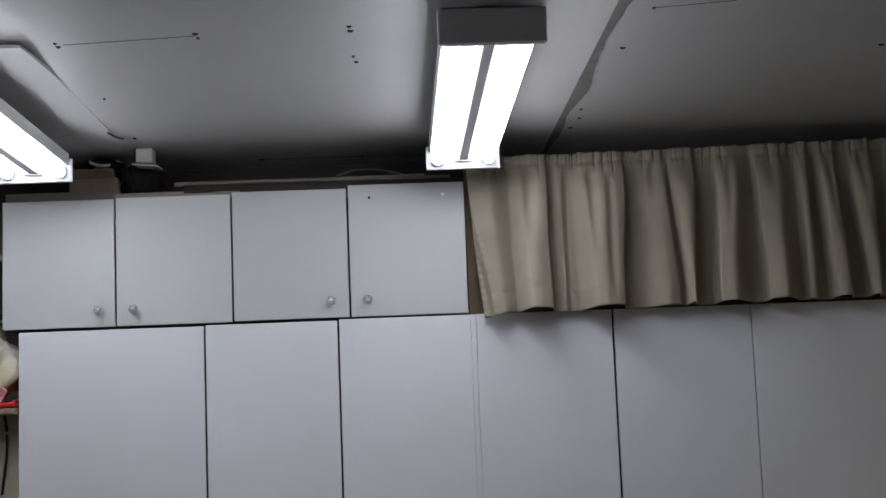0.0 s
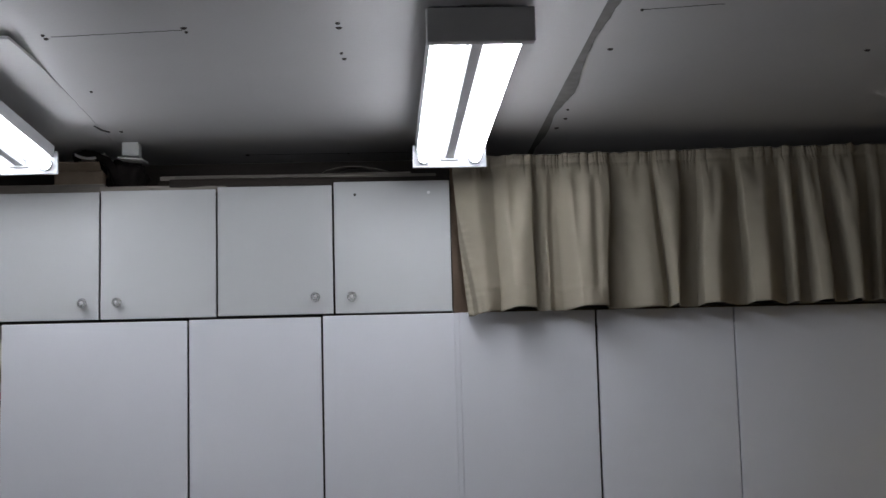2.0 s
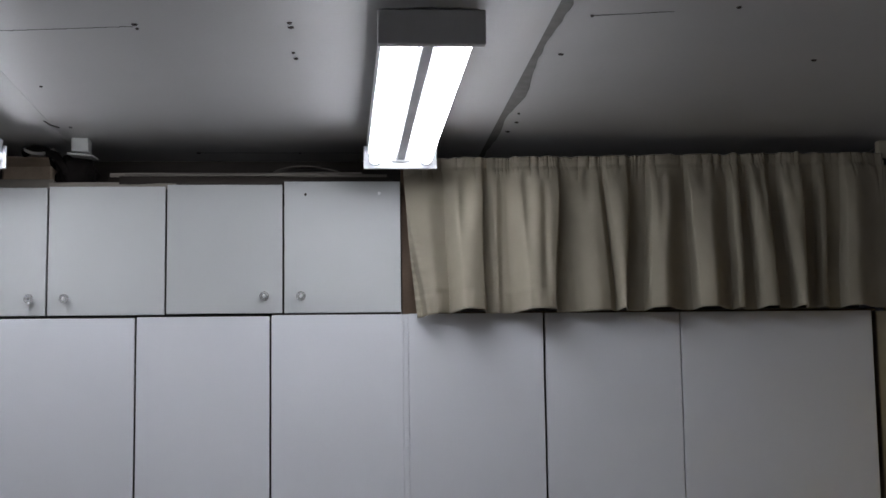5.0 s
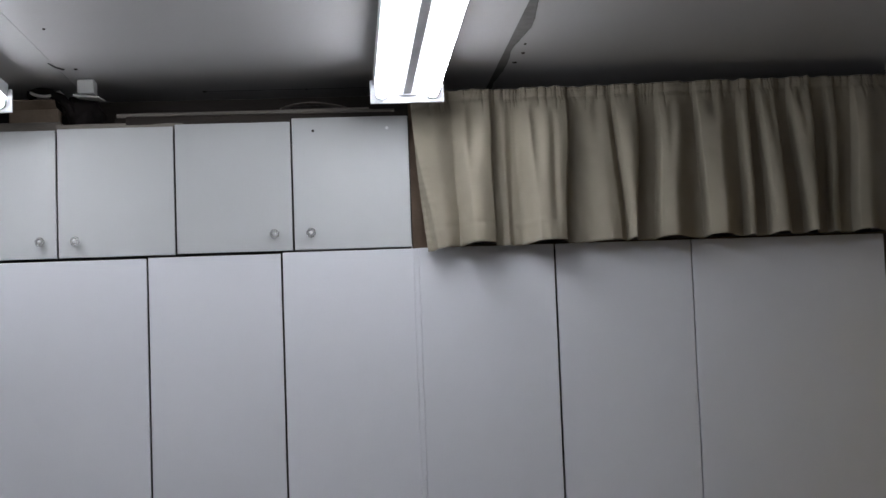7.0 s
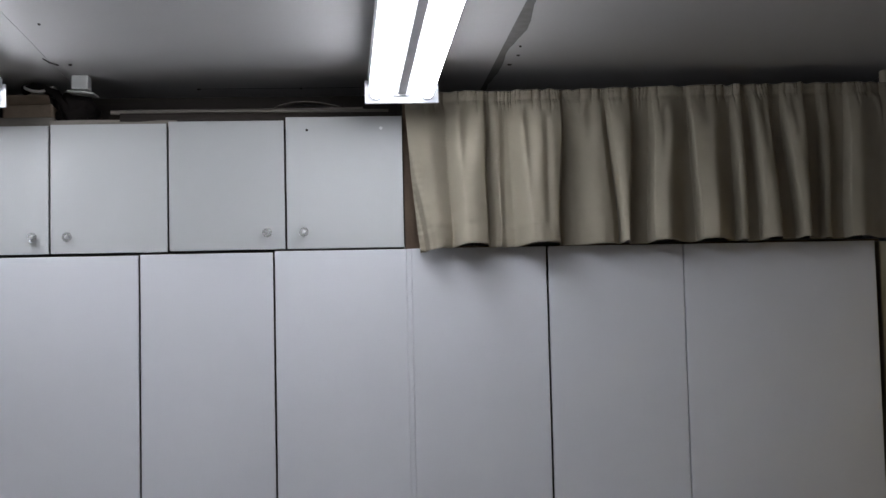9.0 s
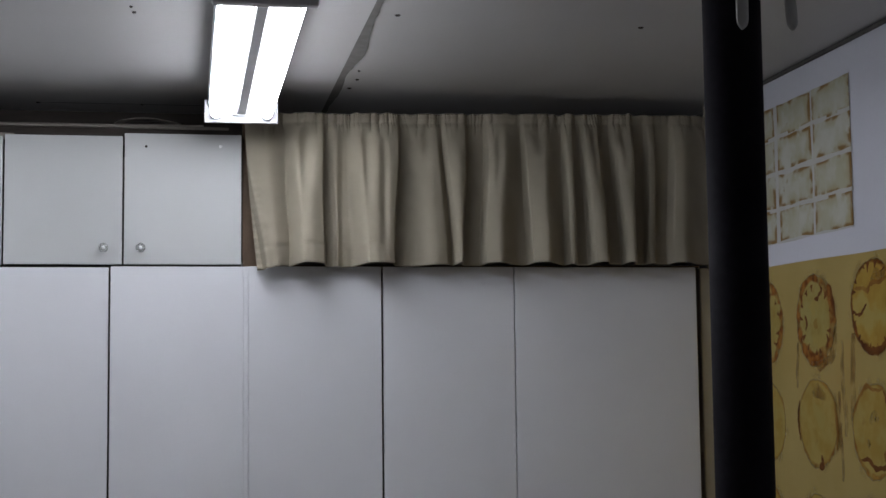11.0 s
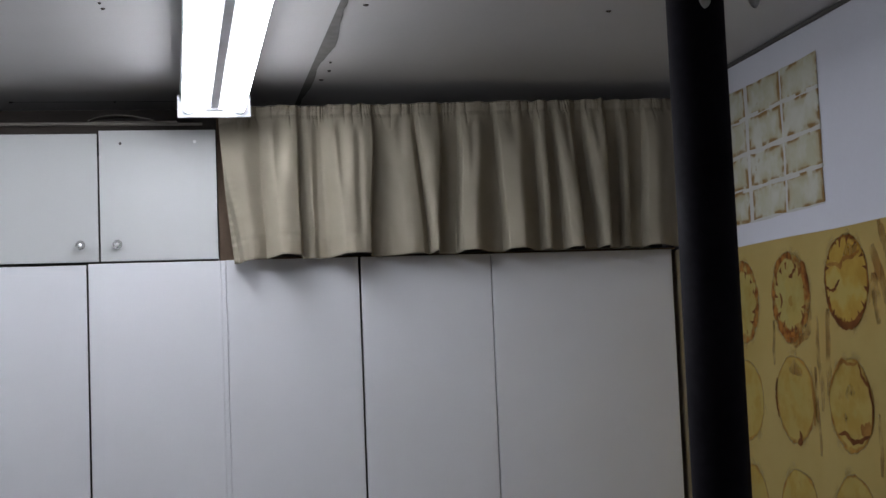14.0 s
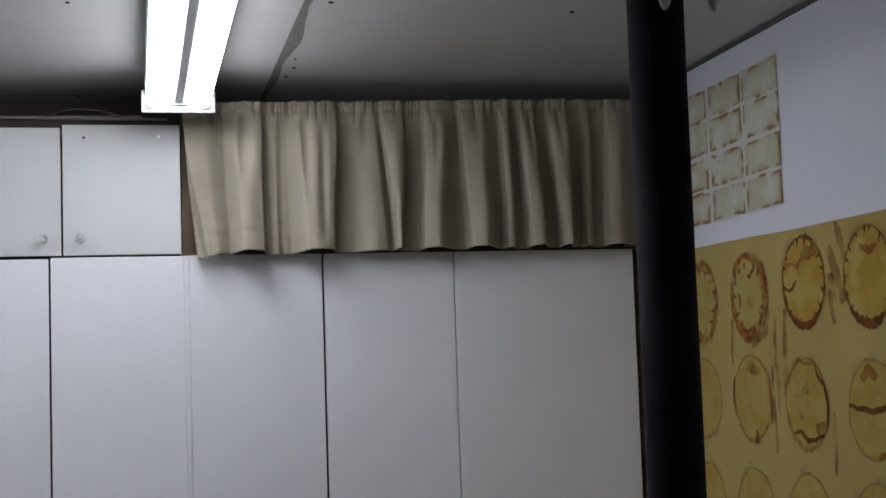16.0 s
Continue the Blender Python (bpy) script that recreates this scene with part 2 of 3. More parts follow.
def box(lo, hi, bevel=0.0, bm=None, seg=1):
    bm = bm or bmesh.new()
    made = bmesh.ops.create_cube(bm, size=1)
    lo, hi = Vector(lo), Vector(hi)
    for v in made["verts"]:
        v.co = Vector([lo[i] + (v.co[i] + 0.5) * (hi[i] - lo[i]) for i in range(3)])
    if bevel:
        edges = {e for v in made["verts"] for e in v.link_edges}
        bmesh.ops.bevel(bm, geom=list(edges), offset=bevel, segments=seg, affect="EDGES", profile=0.5)
    return bm


def rod(a, b, r, seg=16, bm=None, r2=None):
    bm = bm or bmesh.new()
    a, b = Vector(a), Vector(b)
    m = Matrix.Translation((a + b) / 2) @ (b - a).to_track_quat("Z", "Y").to_matrix().to_4x4()
    bmesh.ops.create_cone(bm, cap_ends=True, segments=seg, radius1=r, radius2=r if r2 is None else r2, depth=(b - a).length, matrix=m)
    return bm


def tube(points, r, seg=8):
    """A bent round rod through points."""
    bm = bmesh.new()
    rings = []
    pts = [Vector(p) for p in points]
    for i, p in enumerate(pts):
        d = (pts[min(i + 1, len(pts) - 1)] - pts[max(i - 1, 0)]).normalized()
        q = d.to_track_quat("Z", "Y")
        rings.append([bm.verts.new(p + q @ Vector((r * math.cos(k * math.tau / seg), r * math.sin(k * math.tau / seg), 0))) for k in range(seg)])
    for a, b in zip(rings, rings[1:]):
        for k in range(seg):
            bm.faces.new((a[k], a[(k + 1) % seg], b[(k + 1) % seg], b[k]))
    bm.faces.new(rings[0])
    bm.faces.new(rings[-1])
    return bm


def structure(name, bm, mat, label, category):
    return tagged(link(name, bm, mat), label, category, kind="structure")


# ---- the room ----
structure("floor", box((WALL_L - 0.2, WALL_B - 0.2, -0.1), (WALL_R + 0.2, WALL_N + 0.2, 0)), FLOOR, "pale brown lino floor of the room", "floor")
structure("wall_back", box((WALL_L - 0.2, WALL_N, 0), (WALL_R + 0.2, WALL_N + 0.2, CEIL)), BARE, "bare dull wall behind the cupboards", "wall")
structure("wall_near", box((WALL_L - 0.2, WALL_B - 0.2, 0), (WALL_R + 0.2, WALL_B, CEIL)), BARE, "plain dull wall at the end of the room", "wall")
structure("wall_left", box((WALL_L - 0.2, WALL_B, 0), (WALL_L, WALL_N, CEIL)), BARE, "plain dull side wall", "wall")
structure("wall_right", box((WALL_R, WALL_B, 0), (WALL_R + 0.2, WALL_N, CEIL)), PLASTER, "white painted side wall hung with drawings", "wall")

# ceiling boards, with a lapped joint at SEAM
SEAM = 0.316
BOARD_X0, BOARD_X1, BOARD_Y0, BOARD_Y1 = -2.45, -1.193, -1.40, 0.3
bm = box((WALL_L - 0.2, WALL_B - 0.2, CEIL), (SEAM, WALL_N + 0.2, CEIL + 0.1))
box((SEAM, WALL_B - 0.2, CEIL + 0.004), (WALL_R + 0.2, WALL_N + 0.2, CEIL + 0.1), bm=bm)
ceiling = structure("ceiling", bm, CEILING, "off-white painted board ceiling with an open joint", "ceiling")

# overlaid board whose loose corner droops
bm = bmesh.new()
nx, ny = 16, 24
for dz in (0.0, 0.008):
    rows_ = []
    for i in range(nx + 1):
        for j in range(ny + 1):
            x, y = BOARD_X0 + (BOARD_X1 - BOARD_X0) * i / nx, BOARD_Y0 + (BOARD_Y1 - BOARD_Y0) * j / ny
            droop = 0.020 * (0.5 + 0.5 * (i / nx) ** 2) * max(0.0, 1 - (y - BOARD_Y0) / 0.55) ** 1.6 + 0.0012
            rows_.append(bm.verts.new((x, y, CEIL - droop + dz)))
    for i in range(nx):
        for j in range(ny):
            a = i * (ny + 1) + j
            bm.faces.new((rows_[a], rows_[a + ny + 1], rows_[a + ny + 2], rows_[a + 1]))
bmesh.ops.bridge_loops(bm, edges=[e for e in bm.edges if e.is_boundary])
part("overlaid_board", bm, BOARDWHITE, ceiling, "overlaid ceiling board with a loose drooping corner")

# strip of peeled paint along the joint, with a ragged edge
bm = bmesh.new()
cols = []
for i in range(90):
    y = -3.0 + 3.55 * i / 89
    w = 0.026 + 0.018 * noise.noise((y * 3.1, 1.7, 0)) + 0.009 * noise.noise((y * 11, 4.2, 0)) + 0.024 * math.exp(-((y + 0.72) / 0.25) ** 2)
    w = max(w, 0.006)
    cols.append([bm.verts.new((SEAM + dx, y, CEIL + dz)) for dx, dz in ((0.0, 0.0), (w, 0.002), (w, 0.004), (0.0, 0.004))])
for a, b in zip(cols, cols[1:]):
    for k in range(4):
        bm.faces.new((a[k], a[(k + 1) % 4], b[(k + 1) % 4], b[k]))
part("peeled_strip", bm, PEEL, ceiling, "ragged dark strip of peeled paint along the joint")

# thin cracks between screws
for x0, x1, y0, y1 in ((-1.10, -0.755, -1.34, -1.39), (0.422, 0.62, -1.507, -1.55), (-0.74, -0.14, 0.302, 0.30)):
    bm = bmesh.new()
    for i in range(10):
        u0, u1 = i / 10, (i + 1) / 10
        j = 0.0012 * noise.noise((i * 1.3, x0, 0))
        xa, xb = x0 + (x1 - x0) * u0, x0 + (x1 - x0) * u1
        ya = y0 + (y1 - y0) * u0 + j
        zc = CEIL + (0.004 if x0 > SEAM else 0)
        box((xa, ya - 0.0022, zc - 0.0006), (xb, ya + 0.0022, zc + 0.001), bm=bm)
    part("crack", bm, CRACK, ceiling, "thin dark open joint")

SCREWS = ((-1.117, -1.355), (-1.116, -1.322), (-0.748, -1.406), (-0.746, -1.369), (-0.353, -1.432), (-0.351, -1.391), (-0.352, -1.14), (-0.346, -1.079),
          (0.397, -1.129), (0.376, -0.37), (0.386, -0.231), (0.374, -0.078), (0.418, -1.505), (0.776, -1.589), (1.142, -1.08), (-1.118, -0.735), (-1.135, -0.151), (-0.746, 0.301), (-0.368, 0.302))
screw_bm = bmesh.new()
bmesh.ops.create_cone(screw_bm, cap_ends=True, segments=10, radius1=0.0045, radius2=0.0075, depth=0.004)
bmesh.ops.transform(screw_bm, matrix=Matrix.Rotation(0.5, 4, "Z"), verts=screw_bm.verts)
screw = part("screw", screw_bm, RUST, ceiling)
for i, (x, y) in enumerate(SCREWS):
    ob = screw if i == 0 else screw.copy()
    if i:
        scene.collection.objects.link(ob)
    ob.location = (x, y, CEIL + (0.004 if x > SEAM else 0) - 0.0015)
    ob.scale = (1 + 0.3 * (i % 3 - 1), 1.25, 1)
part("scratch", tube([(-1.205, -0.26, CEIL - 0.001), (-1.195, -0.20, CEIL - 0.003), (-1.175, -0.15, CEIL - 0.001)], 0.003, 5), JOINT, ceiling, "short dark scratch in the paint")

# near-black sheet whose colour stands in for the shade above the cupboards
structure("wall_panel", box((WALL_L, 0.47, 1.95), (WALL_R, 0.49, CEIL)), DARKWOOD, "brown panel above the cupboards, its shade put into the colour", "panel")

# cream post and dark filler between the cupboards and the side wall
structure("trim_1", box((1.726, 0.04, 0), (1.775, 0.10, 1.9), 0.004), CREAM, "cream painted post beside the cupboards", "post")
structure("trim_2", box((1.7755, 0.05, 0), (WALL_R, 0.09, CEIL)), CREAM, "cream painted corner board", "board")
# small cover moulding where ceiling and side wall meet
structure("trim_3", box((WALL_R - 0.012, WALL_B, CEIL - 0.012), (WALL_R, WALL_N, CEIL + 0.003), 0.003), JOINT, "dark gap line between ceiling and wall", "trim")


# ---- cupboards ----
def front(x0, x1, z0, z1, y0, mat, parent, name="door"):
    return part(name, box((x0, y0, z0), (x1, y0 + 0.018, z1), 0.0016, seg=2), mat, parent)


def carcass(x0, x1, z0, z1, depth, parent, mat):
    for name, lo, hi in (("side_panel", (x0, 0.048, z0), (x0 + 0.014, depth, z1)), ("side_panel", (x1 - 0.014, 0.048, z0), (x1, depth, z1)),
                         ("top_panel", (x0 + 0.014, 0.048, z1 - 0.016), (x1 - 0.014, depth, z1)), ("bottom_panel", (x0 + 0.014, 0.048, z0), (x1 - 0.014, depth, z0 + 0.016)),
                         ("back_panel", (x0 + 0.014, depth - 0.01, z0 + 0.016), (x1 - 0.014, depth, z1 - 0.016))):
        part(name, box(lo, hi), mat, parent)


def knob(parent, x, z):
    """A faceted clear knob on a short stem with a domed metal pin."""
    bm = rod((x, 0, z), (x, -0.014, z), 0.006, 12)
    rod((x, -0.014, z), (x, -0.026, z), 0.010, 10, bm, 0.0175)
    rod((x, -0.026, z), (x, -0.035, z), 0.0175, 10, bm, 0.011)
    k = part("knob", bm, ACRYLIC, parent, "clear faceted plastic knob")
    bm = bmesh.new()
    bmesh.ops.create_uvsphere(bm, u_segments=12, v_segments=8, radius=1, matrix=Matrix.Translation((x, -0.036, z)) @ Matrix.Diagonal((0.0062, 0.0045, 0.0062, 1)))
    part("pin", bm, CHROME, k, "small shiny metal pin", smooth=True)


EDGES_UP = (-1.631, -1.236, -0.829, -0.420, -0.003)
for a, b, c, lab in ((0, 1, 2, "white laminate wall cupboard with two closed doors"), (2, 3, 4, "white laminate wall cupboard, a screw hole in one door")):
    unit = thing("wall_cupboard", lab, "cupboard", "wall cupboards")
    x0, x1, x2 = EDGES_UP[a], EDGES_UP[b], EDGES_UP[c]
    base = 1.902 if a == 0 else 1.905
    carcass(x0 + 0.003, x2 - 0.003, base, 2.350, 0.34, unit, CARCASS)
    for d0, d1, side in ((x0 + 0.0035, x1 - 0.0035, 1), (x1 + 0.0035, x2 - 0.0035, -1)):
        top = {0: 2.351, 1: 2.354, 2: 2.361, 3: 2.372}[(a + (side < 0)) if a == 0 else 2 + (side < 0)]
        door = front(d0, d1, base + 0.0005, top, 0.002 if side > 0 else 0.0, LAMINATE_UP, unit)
        kx = {(0, 1): -1.291, (0, -1): -1.172, (2, 1): -0.485, (2, -1): -0.358}[(a, side)]
        knob(door, kx, 1.958 + (0.004 if a else 0))
        if a and side < 0:
            part("screw_hole", rod((-0.342, 0.004, 2.325), (-0.342, -0.0015, 2.325), 0.005, 10), RUST, door, "small dark screw hole")
            part("screw_cap", rod((-0.081, 0.004, 2.329), (-0.081, -0.004, 2.329), 0.006, 12), CAPWHITE, door, "small white screw cap")

LOWER = (((-1.570, -0.933), ), ((-0.926, -0.468), (-0.461, -0.001)), ((0.018, 0.496), (0.504, 0.989)), ((0.993, 1.694),))
for n, doors in enumerate(LOWER):
    x0, x1 = doors[0][0], doors[-1][1]
    top = (1.895, 1.898, 1.899, 1.899)[n]
    unit = thing("tall_cupboard", "tall white laminate cupboard with " + ("two closed doors" if len(doors) > 1 else "one closed wide door"), "cupboard", "tall cupboards")
    carcass(x0 + 0.001, x1 - 0.001, 0.06, top - 0.004, 0.55, unit, CARCASS)
    part("plinth", box((x0 + 0.002, 0.05, 0), (x1 - 0.002, 0.5, 0.06)), CARCASS, unit)
    for i, (d0, d1) in enumerate(doors):
        door = front(d0, d1, 0.07, top - (0.004 if d0 < 0 and i == 0 else 0), (-0.004 if n == 0 else 0.0) + 0.001 * i, LAMINATE, unit)
    if n == 3:
        bm = rod((1.053, 0.001, 0.955), (1.053, -0.006, 0.955), 0.020, 24)
        rod((1.053, -0.006, 0.955), (1.053, -0.020, 0.955), 0.009, 16, bm)
        rod((1.053, -0.020, 0.955), (1.053, -0.028, 0.955), 0.018, 24, bm, 0.025)
        rod((1.053, -0.028, 0.955), (1.053, -0.038, 0.955), 0.025, 24, bm, 0.017)
        part("handle", bm, RUST, door, "round dark metal door knob")
    if n == 1:
        part("filler_strip", box((-0.0004, -0.0025, 0.0), (0.0174, 0.03, 1.898), 0.0012), LAMINATE, unit, "narrow white filler strip")

# shelf board over the tall cupboards inside the curtained niche
structure("shelf_board", box((0.0, 0.028, 1.900), (1.72, 0.5, 1.908)), BROWN, "brown hardboard top inside the niche", "board")
structure("niche_panel", box((-0.001, 0.05, 1.908), (0.10, 0.07, 2.44)), BROWN, "brown hardboard panel beside the curtain", "panel")


# ---- curtain ----
# panels that stand forward: left edge above and below, right edge above and below, depth, rise at the left, fall at the right
PANELS = ((-0.02, 0.03, 0.146, 0.165, 0.052, 0.02, 0.095), (0.146, 0.158, 0.284, 0.285, 0.100, 0.062, 0.014), (0.300, 0.315, 0.352, 0.345, 0.022, 0.030, 0.028),
          (0.378, 0.390, 0.560, 0.533, 0.100, 0.060, 0.016), (0.590, 0.600, 0.716, 0.744, 0.046, 0.120, 0.030), (0.716, 0.752, 0.812, 0.787, 0.088, 0.012, 0.022),
          (0.872, 0.854, 1.008, 0.990, 0.086, 0.014, 0.110), (1.014, 1.026, 1.160, 1.152, 0.084, 0.014, 0.090), (1.168, 1.165, 1.214, 1.210, 0.056, 0.018, 0.014),
          (1.240, 1.258, 1.318, 1.338, 0.078, 0.020, 0.030), (1.352, 1.388, 1.444, 1.438, 0.086, 0.014, 0.024), (1.486, 1.477, 1.530, 1.518, 0.040, 0.018, 0.014),
          (1.584, 1.566, 1.705, 1.69, 0.074, 0.014, 0.110))
# creases inside the panels: place above and below, first and last height, half width, depth
CREASES = ((0.216, 0.196, 0.05, 0.62, 0.026, 0.034), (0.437, 0.442, 0.05, 0.66, 0.022, 0.026), (0.499, 0.489, 0.12, 1.05, 0.015, 0.012), (0.660, 0.650, 0.02, 0.50, 0.020, 0.014),
           (0.930, 0.900, 0.05, 0.60, 0.018, 0.014), (1.075, 1.100, 0.02, 0.40, 0.022, 0.016), (1.285, 1.290, 0.05, 0.50, 0.014, 0.016), (1.395, 1.405, 0.02, 0.45, 0.014, 0.016))


def smooth_step(a, b, x):
    t = min(1, max(0, (x - a) / (b - a)))
    return t * t * (3 - 2 * t)


def fold_depth(u, v):
    """How far the cloth stands forward at u along the rail and v down from it."""
    lift = 0.22 + 0.50 * smooth_step(0.0, 0.32, v) + 0.32 * v
    bend = smooth_step(0.1, 1.0, v)
    d = 0.0
    for q, (lt, lb, rt, rb, h, rise, fall) in enumerate(PANELS):
        sway = 0.004 * math.sin(q * 2.1 + v * 5.0) * v * (1 - v)
        l, r = lt + (lb - lt) * bend + sway, rt + (rb - rt) * bend + sway
        if u < l - rise or u > r + fall:
            continue
        lo = smooth_step(l - 0.25 * rise, l + 0.75 * rise, u)
        hi = 1 - smooth_step(r - 0.8 * fall, r + 0.2 * fall, u)
        crown = 0.70 + 0.30 * math.sin(math.pi * min(1, max(0, (u - l) / (r - l))))
        d = (d ** 3 + (h * lo * hi * crown * lift) ** 3) ** (1 / 3)
    for xt, xb, v0, v1, w, deep in CREASES:
        if v0 < v < v1:
            x = xt + (xb - xt) * v
            fade = smooth_step(v0, v0 + 0.15, v) * (1 - smooth_step(v1 - 0.35, v1, v))
            d -= deep * fade * math.exp(-((u - x) / w) ** 2)
    return d


def curtain():
    bm = bmesh.new()
    nu, nv = 1000, 72
    wide, top, low = 1.75, 2.450, 1.8885
    grid = []
    for j in range(nv + 1):
        v = j / nv
        row = []
        for i in range(nu + 1):
            u = wide * i / nu
            d = fold_depth(u + 0.005 * noise.noise((u * 5, v * 2.2, 0.5)), v)
            d *= 1 + 0.14 * noise.noise((u * 6, v * 2.5, 3.0))
            # small gathers below the rail pocket, dying out downwards
            cluster = max(0.12, 0.55 + 1.3 * noise.noise((u * 3.7, 2.0, 2.0)))
            reach = 0.05 + 0.26 * max(0.0, 0.25 + noise.noise((u * 17, 4.0, 2.0))) * cluster
            ruff = max(0.0, 1 - max(0.0, v - 0.06) / reach) ** 1.2
            phase = u * 66 + 4.5 * noise.noise((u * 6, v * 0.8, 1)) + 1.6 * noise.noise((u * 19, 3, 6))
            small = u * 150 + 9 * noise.noise((u * 11, v * 3.0, 4))
            d -= ruff * cluster * (0.017 * (1 - abs(math.sin(phase)) ** 0.55) + 0.008 * (0.4 + 1.2 * abs(noise.noise((u * 26, 1, 1)))) * (1 - abs(math.sin(small)) ** 0.7)) - 0.008 * ruff
            d += 0.028 * v
            d += 0.006 * noise.noise((u * 8, v * 3, 7)) + 0.0022 * noise.noise((u * 24, v * 11, 1))
            # pocket seam, hem seam with its puckers, puckered selvedge
            d -= 0.009 * math.exp(-((v - 0.062) / 0.014) ** 2)
            if u < 0.62:
                d -= 0.0060 * math.exp(-((v - 0.868 - 0.006 * noise.noise((u * 12, 1, 1))) / 0.008) ** 2) * (1 - smooth_step(0.35, 0.62, u))
                d += 0.0022 * noise.noise((u * 55, v * 6, 4)) * smooth_step(0.80, 0.90, v)
            if u < 0.05:
                d += 0.0035 * math.sin(v * 135 + 2 * noise.noise((v * 9, 0, 0))) * (1 - u / 0.05) * smooth_step(0.3, 0.6, v)
            if u < 0.16:
                d += 0.006 * noise.noise((u * 18, v * 15, 12)) * smooth_step(0.6, 0.8, v)
            edge = 0.044 * v ** 1.5 * max(0.0, 1 - u / 0.16)
            z = top + (low - top) * v + 0.022 * smooth_step(0.0, 1.7, u) * (1 - 0.48 * v) + 0.003 * v * smooth_step(0, 0.3, u)
            z += 0.004 * noise.noise((u * 7, 0, 9)) * v ** 3 + 0.065 * d * v ** 8
            z -= 0.010 * max(0.0, 1 - u / 0.1) * v ** 3 + 0.036 * max(0.0, 1 - u / 0.12) * (1 - v) ** 3
            z += 0.007 * noise.noise((u * 34, 5, 5)) * (1 - v) ** 10
            row.append(bm.verts.new((0.004 + u + edge, -0.022 - max(d, -0.016), z)))
        grid.append(row)
    for a, b in zip(grid, grid[1:]):
        for i in range(nu):
            bm.faces.new((a[i], a[i + 1], b[i + 1], b[i]))
    ob = thing("curtain", "short khaki cotton curtain gathered on a rail", "curtain")
    cloth = part("cloth", bm, CLOTH, ob, smooth=True)
    mod = cloth.modifiers.new("thickness", "SOLIDIFY")
    mod.thickness = 0.0015
    part("rail", rod((0.0, -0.010, 2.435), (1.80, -0.010, 2.452), 0.004, 10), JOINT, ob, "thin dark curtain rail")
    part("bracket", box((1.79, -0.014, 2.44), (1.80, 0.07, 2.464)), JOINT, ob)
    part("bracket", box((-0.002, -0.012, 2.425), (0.006, 0.05, 2.445)), JOINT, ob)


curtain()


# ---- lamps ----
def strip_light(cx, y0, y1, label):
    """A twin-tube batten: backing tray, spine, end boxes, two tubes with caps."""
    ob = thing("strip_light", label, "ceiling light", "strip lights", (cx, 0, 0))
    zb, hw = 2.372, 0.125
    bm = bmesh.new()
    prof = [(-0.110, 2.426), (-0.108, 2.426), (-0.104, 2.440), (-0.080, 2.449), (-0.030, 2.446), (-0.020, 2.421), (0.020, 2.421), (0.030, 2.446), (0.080, 2.449), (0.104, 2.440), (0.108, 2.426), (0.110, 2.426), (0.114, 2.466), (-0.114, 2.466)]
    ends = [[bm.verts.new((x, y, z)) for x, z in prof] for y in (y0 + 0.03, y1 - 0.012)]
    k = len(prof)
    for i in range(k):
        bm.faces.new((ends[0][i], ends[0][(i + 1) % k], ends[1][(i + 1) % k], ends[1][i]))
    part("reflector", bm, STEEL, ob)
    part("spine", box((-0.016, y0 + 0.03, 2.400), (0.016, y1 - 0.012, 2.4205), 0.003), GREYENAMEL, ob, "grey enamelled centre spine")
    part("spine_clip", box((-0.030, y1 - 0.03, 2.394), (0.030, y1 - 0.016, 2.3995), 0.001), GREYENAMEL, ob)
    part("end_box", box((-hw, y0, zb), (hw, y0 + 0.03, zb + 0.082), 0.004, seg=2), STEEL, ob, "white enamelled end box")
    part("end_plate", box((-hw, y1 - 0.012, zb), (hw, y1, zb + 0.078), 0.002), PLATE, ob, "pale enamelled end plate")
    for y in (y0 + 0.25, y1 - 0.33):
        part("mount", box((-0.03, y, 2.4665), (0.03, y + 0.08, CEIL), 0.002), STEEL, ob)
    for x in (-0.086, 0.086):
        t = part("tube", rod((x, y0 + 0.05, 2.404), (x, y1 - 0.030, 2.404), 0.019, 20), TUBEGLOW, ob, "lit white fluorescent tube")
        part("cap", rod((x, y0 + 0.03, 2.404), (x, y0 + 0.05, 2.404), 0.0195, 16), STEEL, t)
        part("cap", rod((x, y1 - 0.030, 2.404), (x, y1 - 0.012, 2.404), 0.0195, 16), STEEL, t)
    return ob


FIX_NEAR, FIX_FAR = -1.826, -0.239
strip_light(-0.016, FIX_NEAR, FIX_FAR, "lit twin-tube fluorescent strip light below the ceiling")
strip_light(-1.451, FIX_NEAR, FIX_FAR, "lit twin-tube fluorescent strip light over the cupboard end")

# ---- pipe column with hooks ----
col = thing("pipe_column", "tall glossy black painted steel pipe column", "column")
bm = bmesh.new()
bmesh.ops.create_cone(bm, cap_ends=True, segments=40, radius1=0.0605, radius2=0.0605, depth=CEIL, matrix=Matrix.Translation((0.924, -2.333, CEIL / 2)))
shaft = part("shaft", bm, PIPE, col)
for f in shaft.data.polygons:
    f.use_smooth = abs(f.normal.z) < 0.5
part("flange", rod((0.924, -2.333, 0), (0.924, -2.333, 0.02), 0.10, 32), PIPE, col)


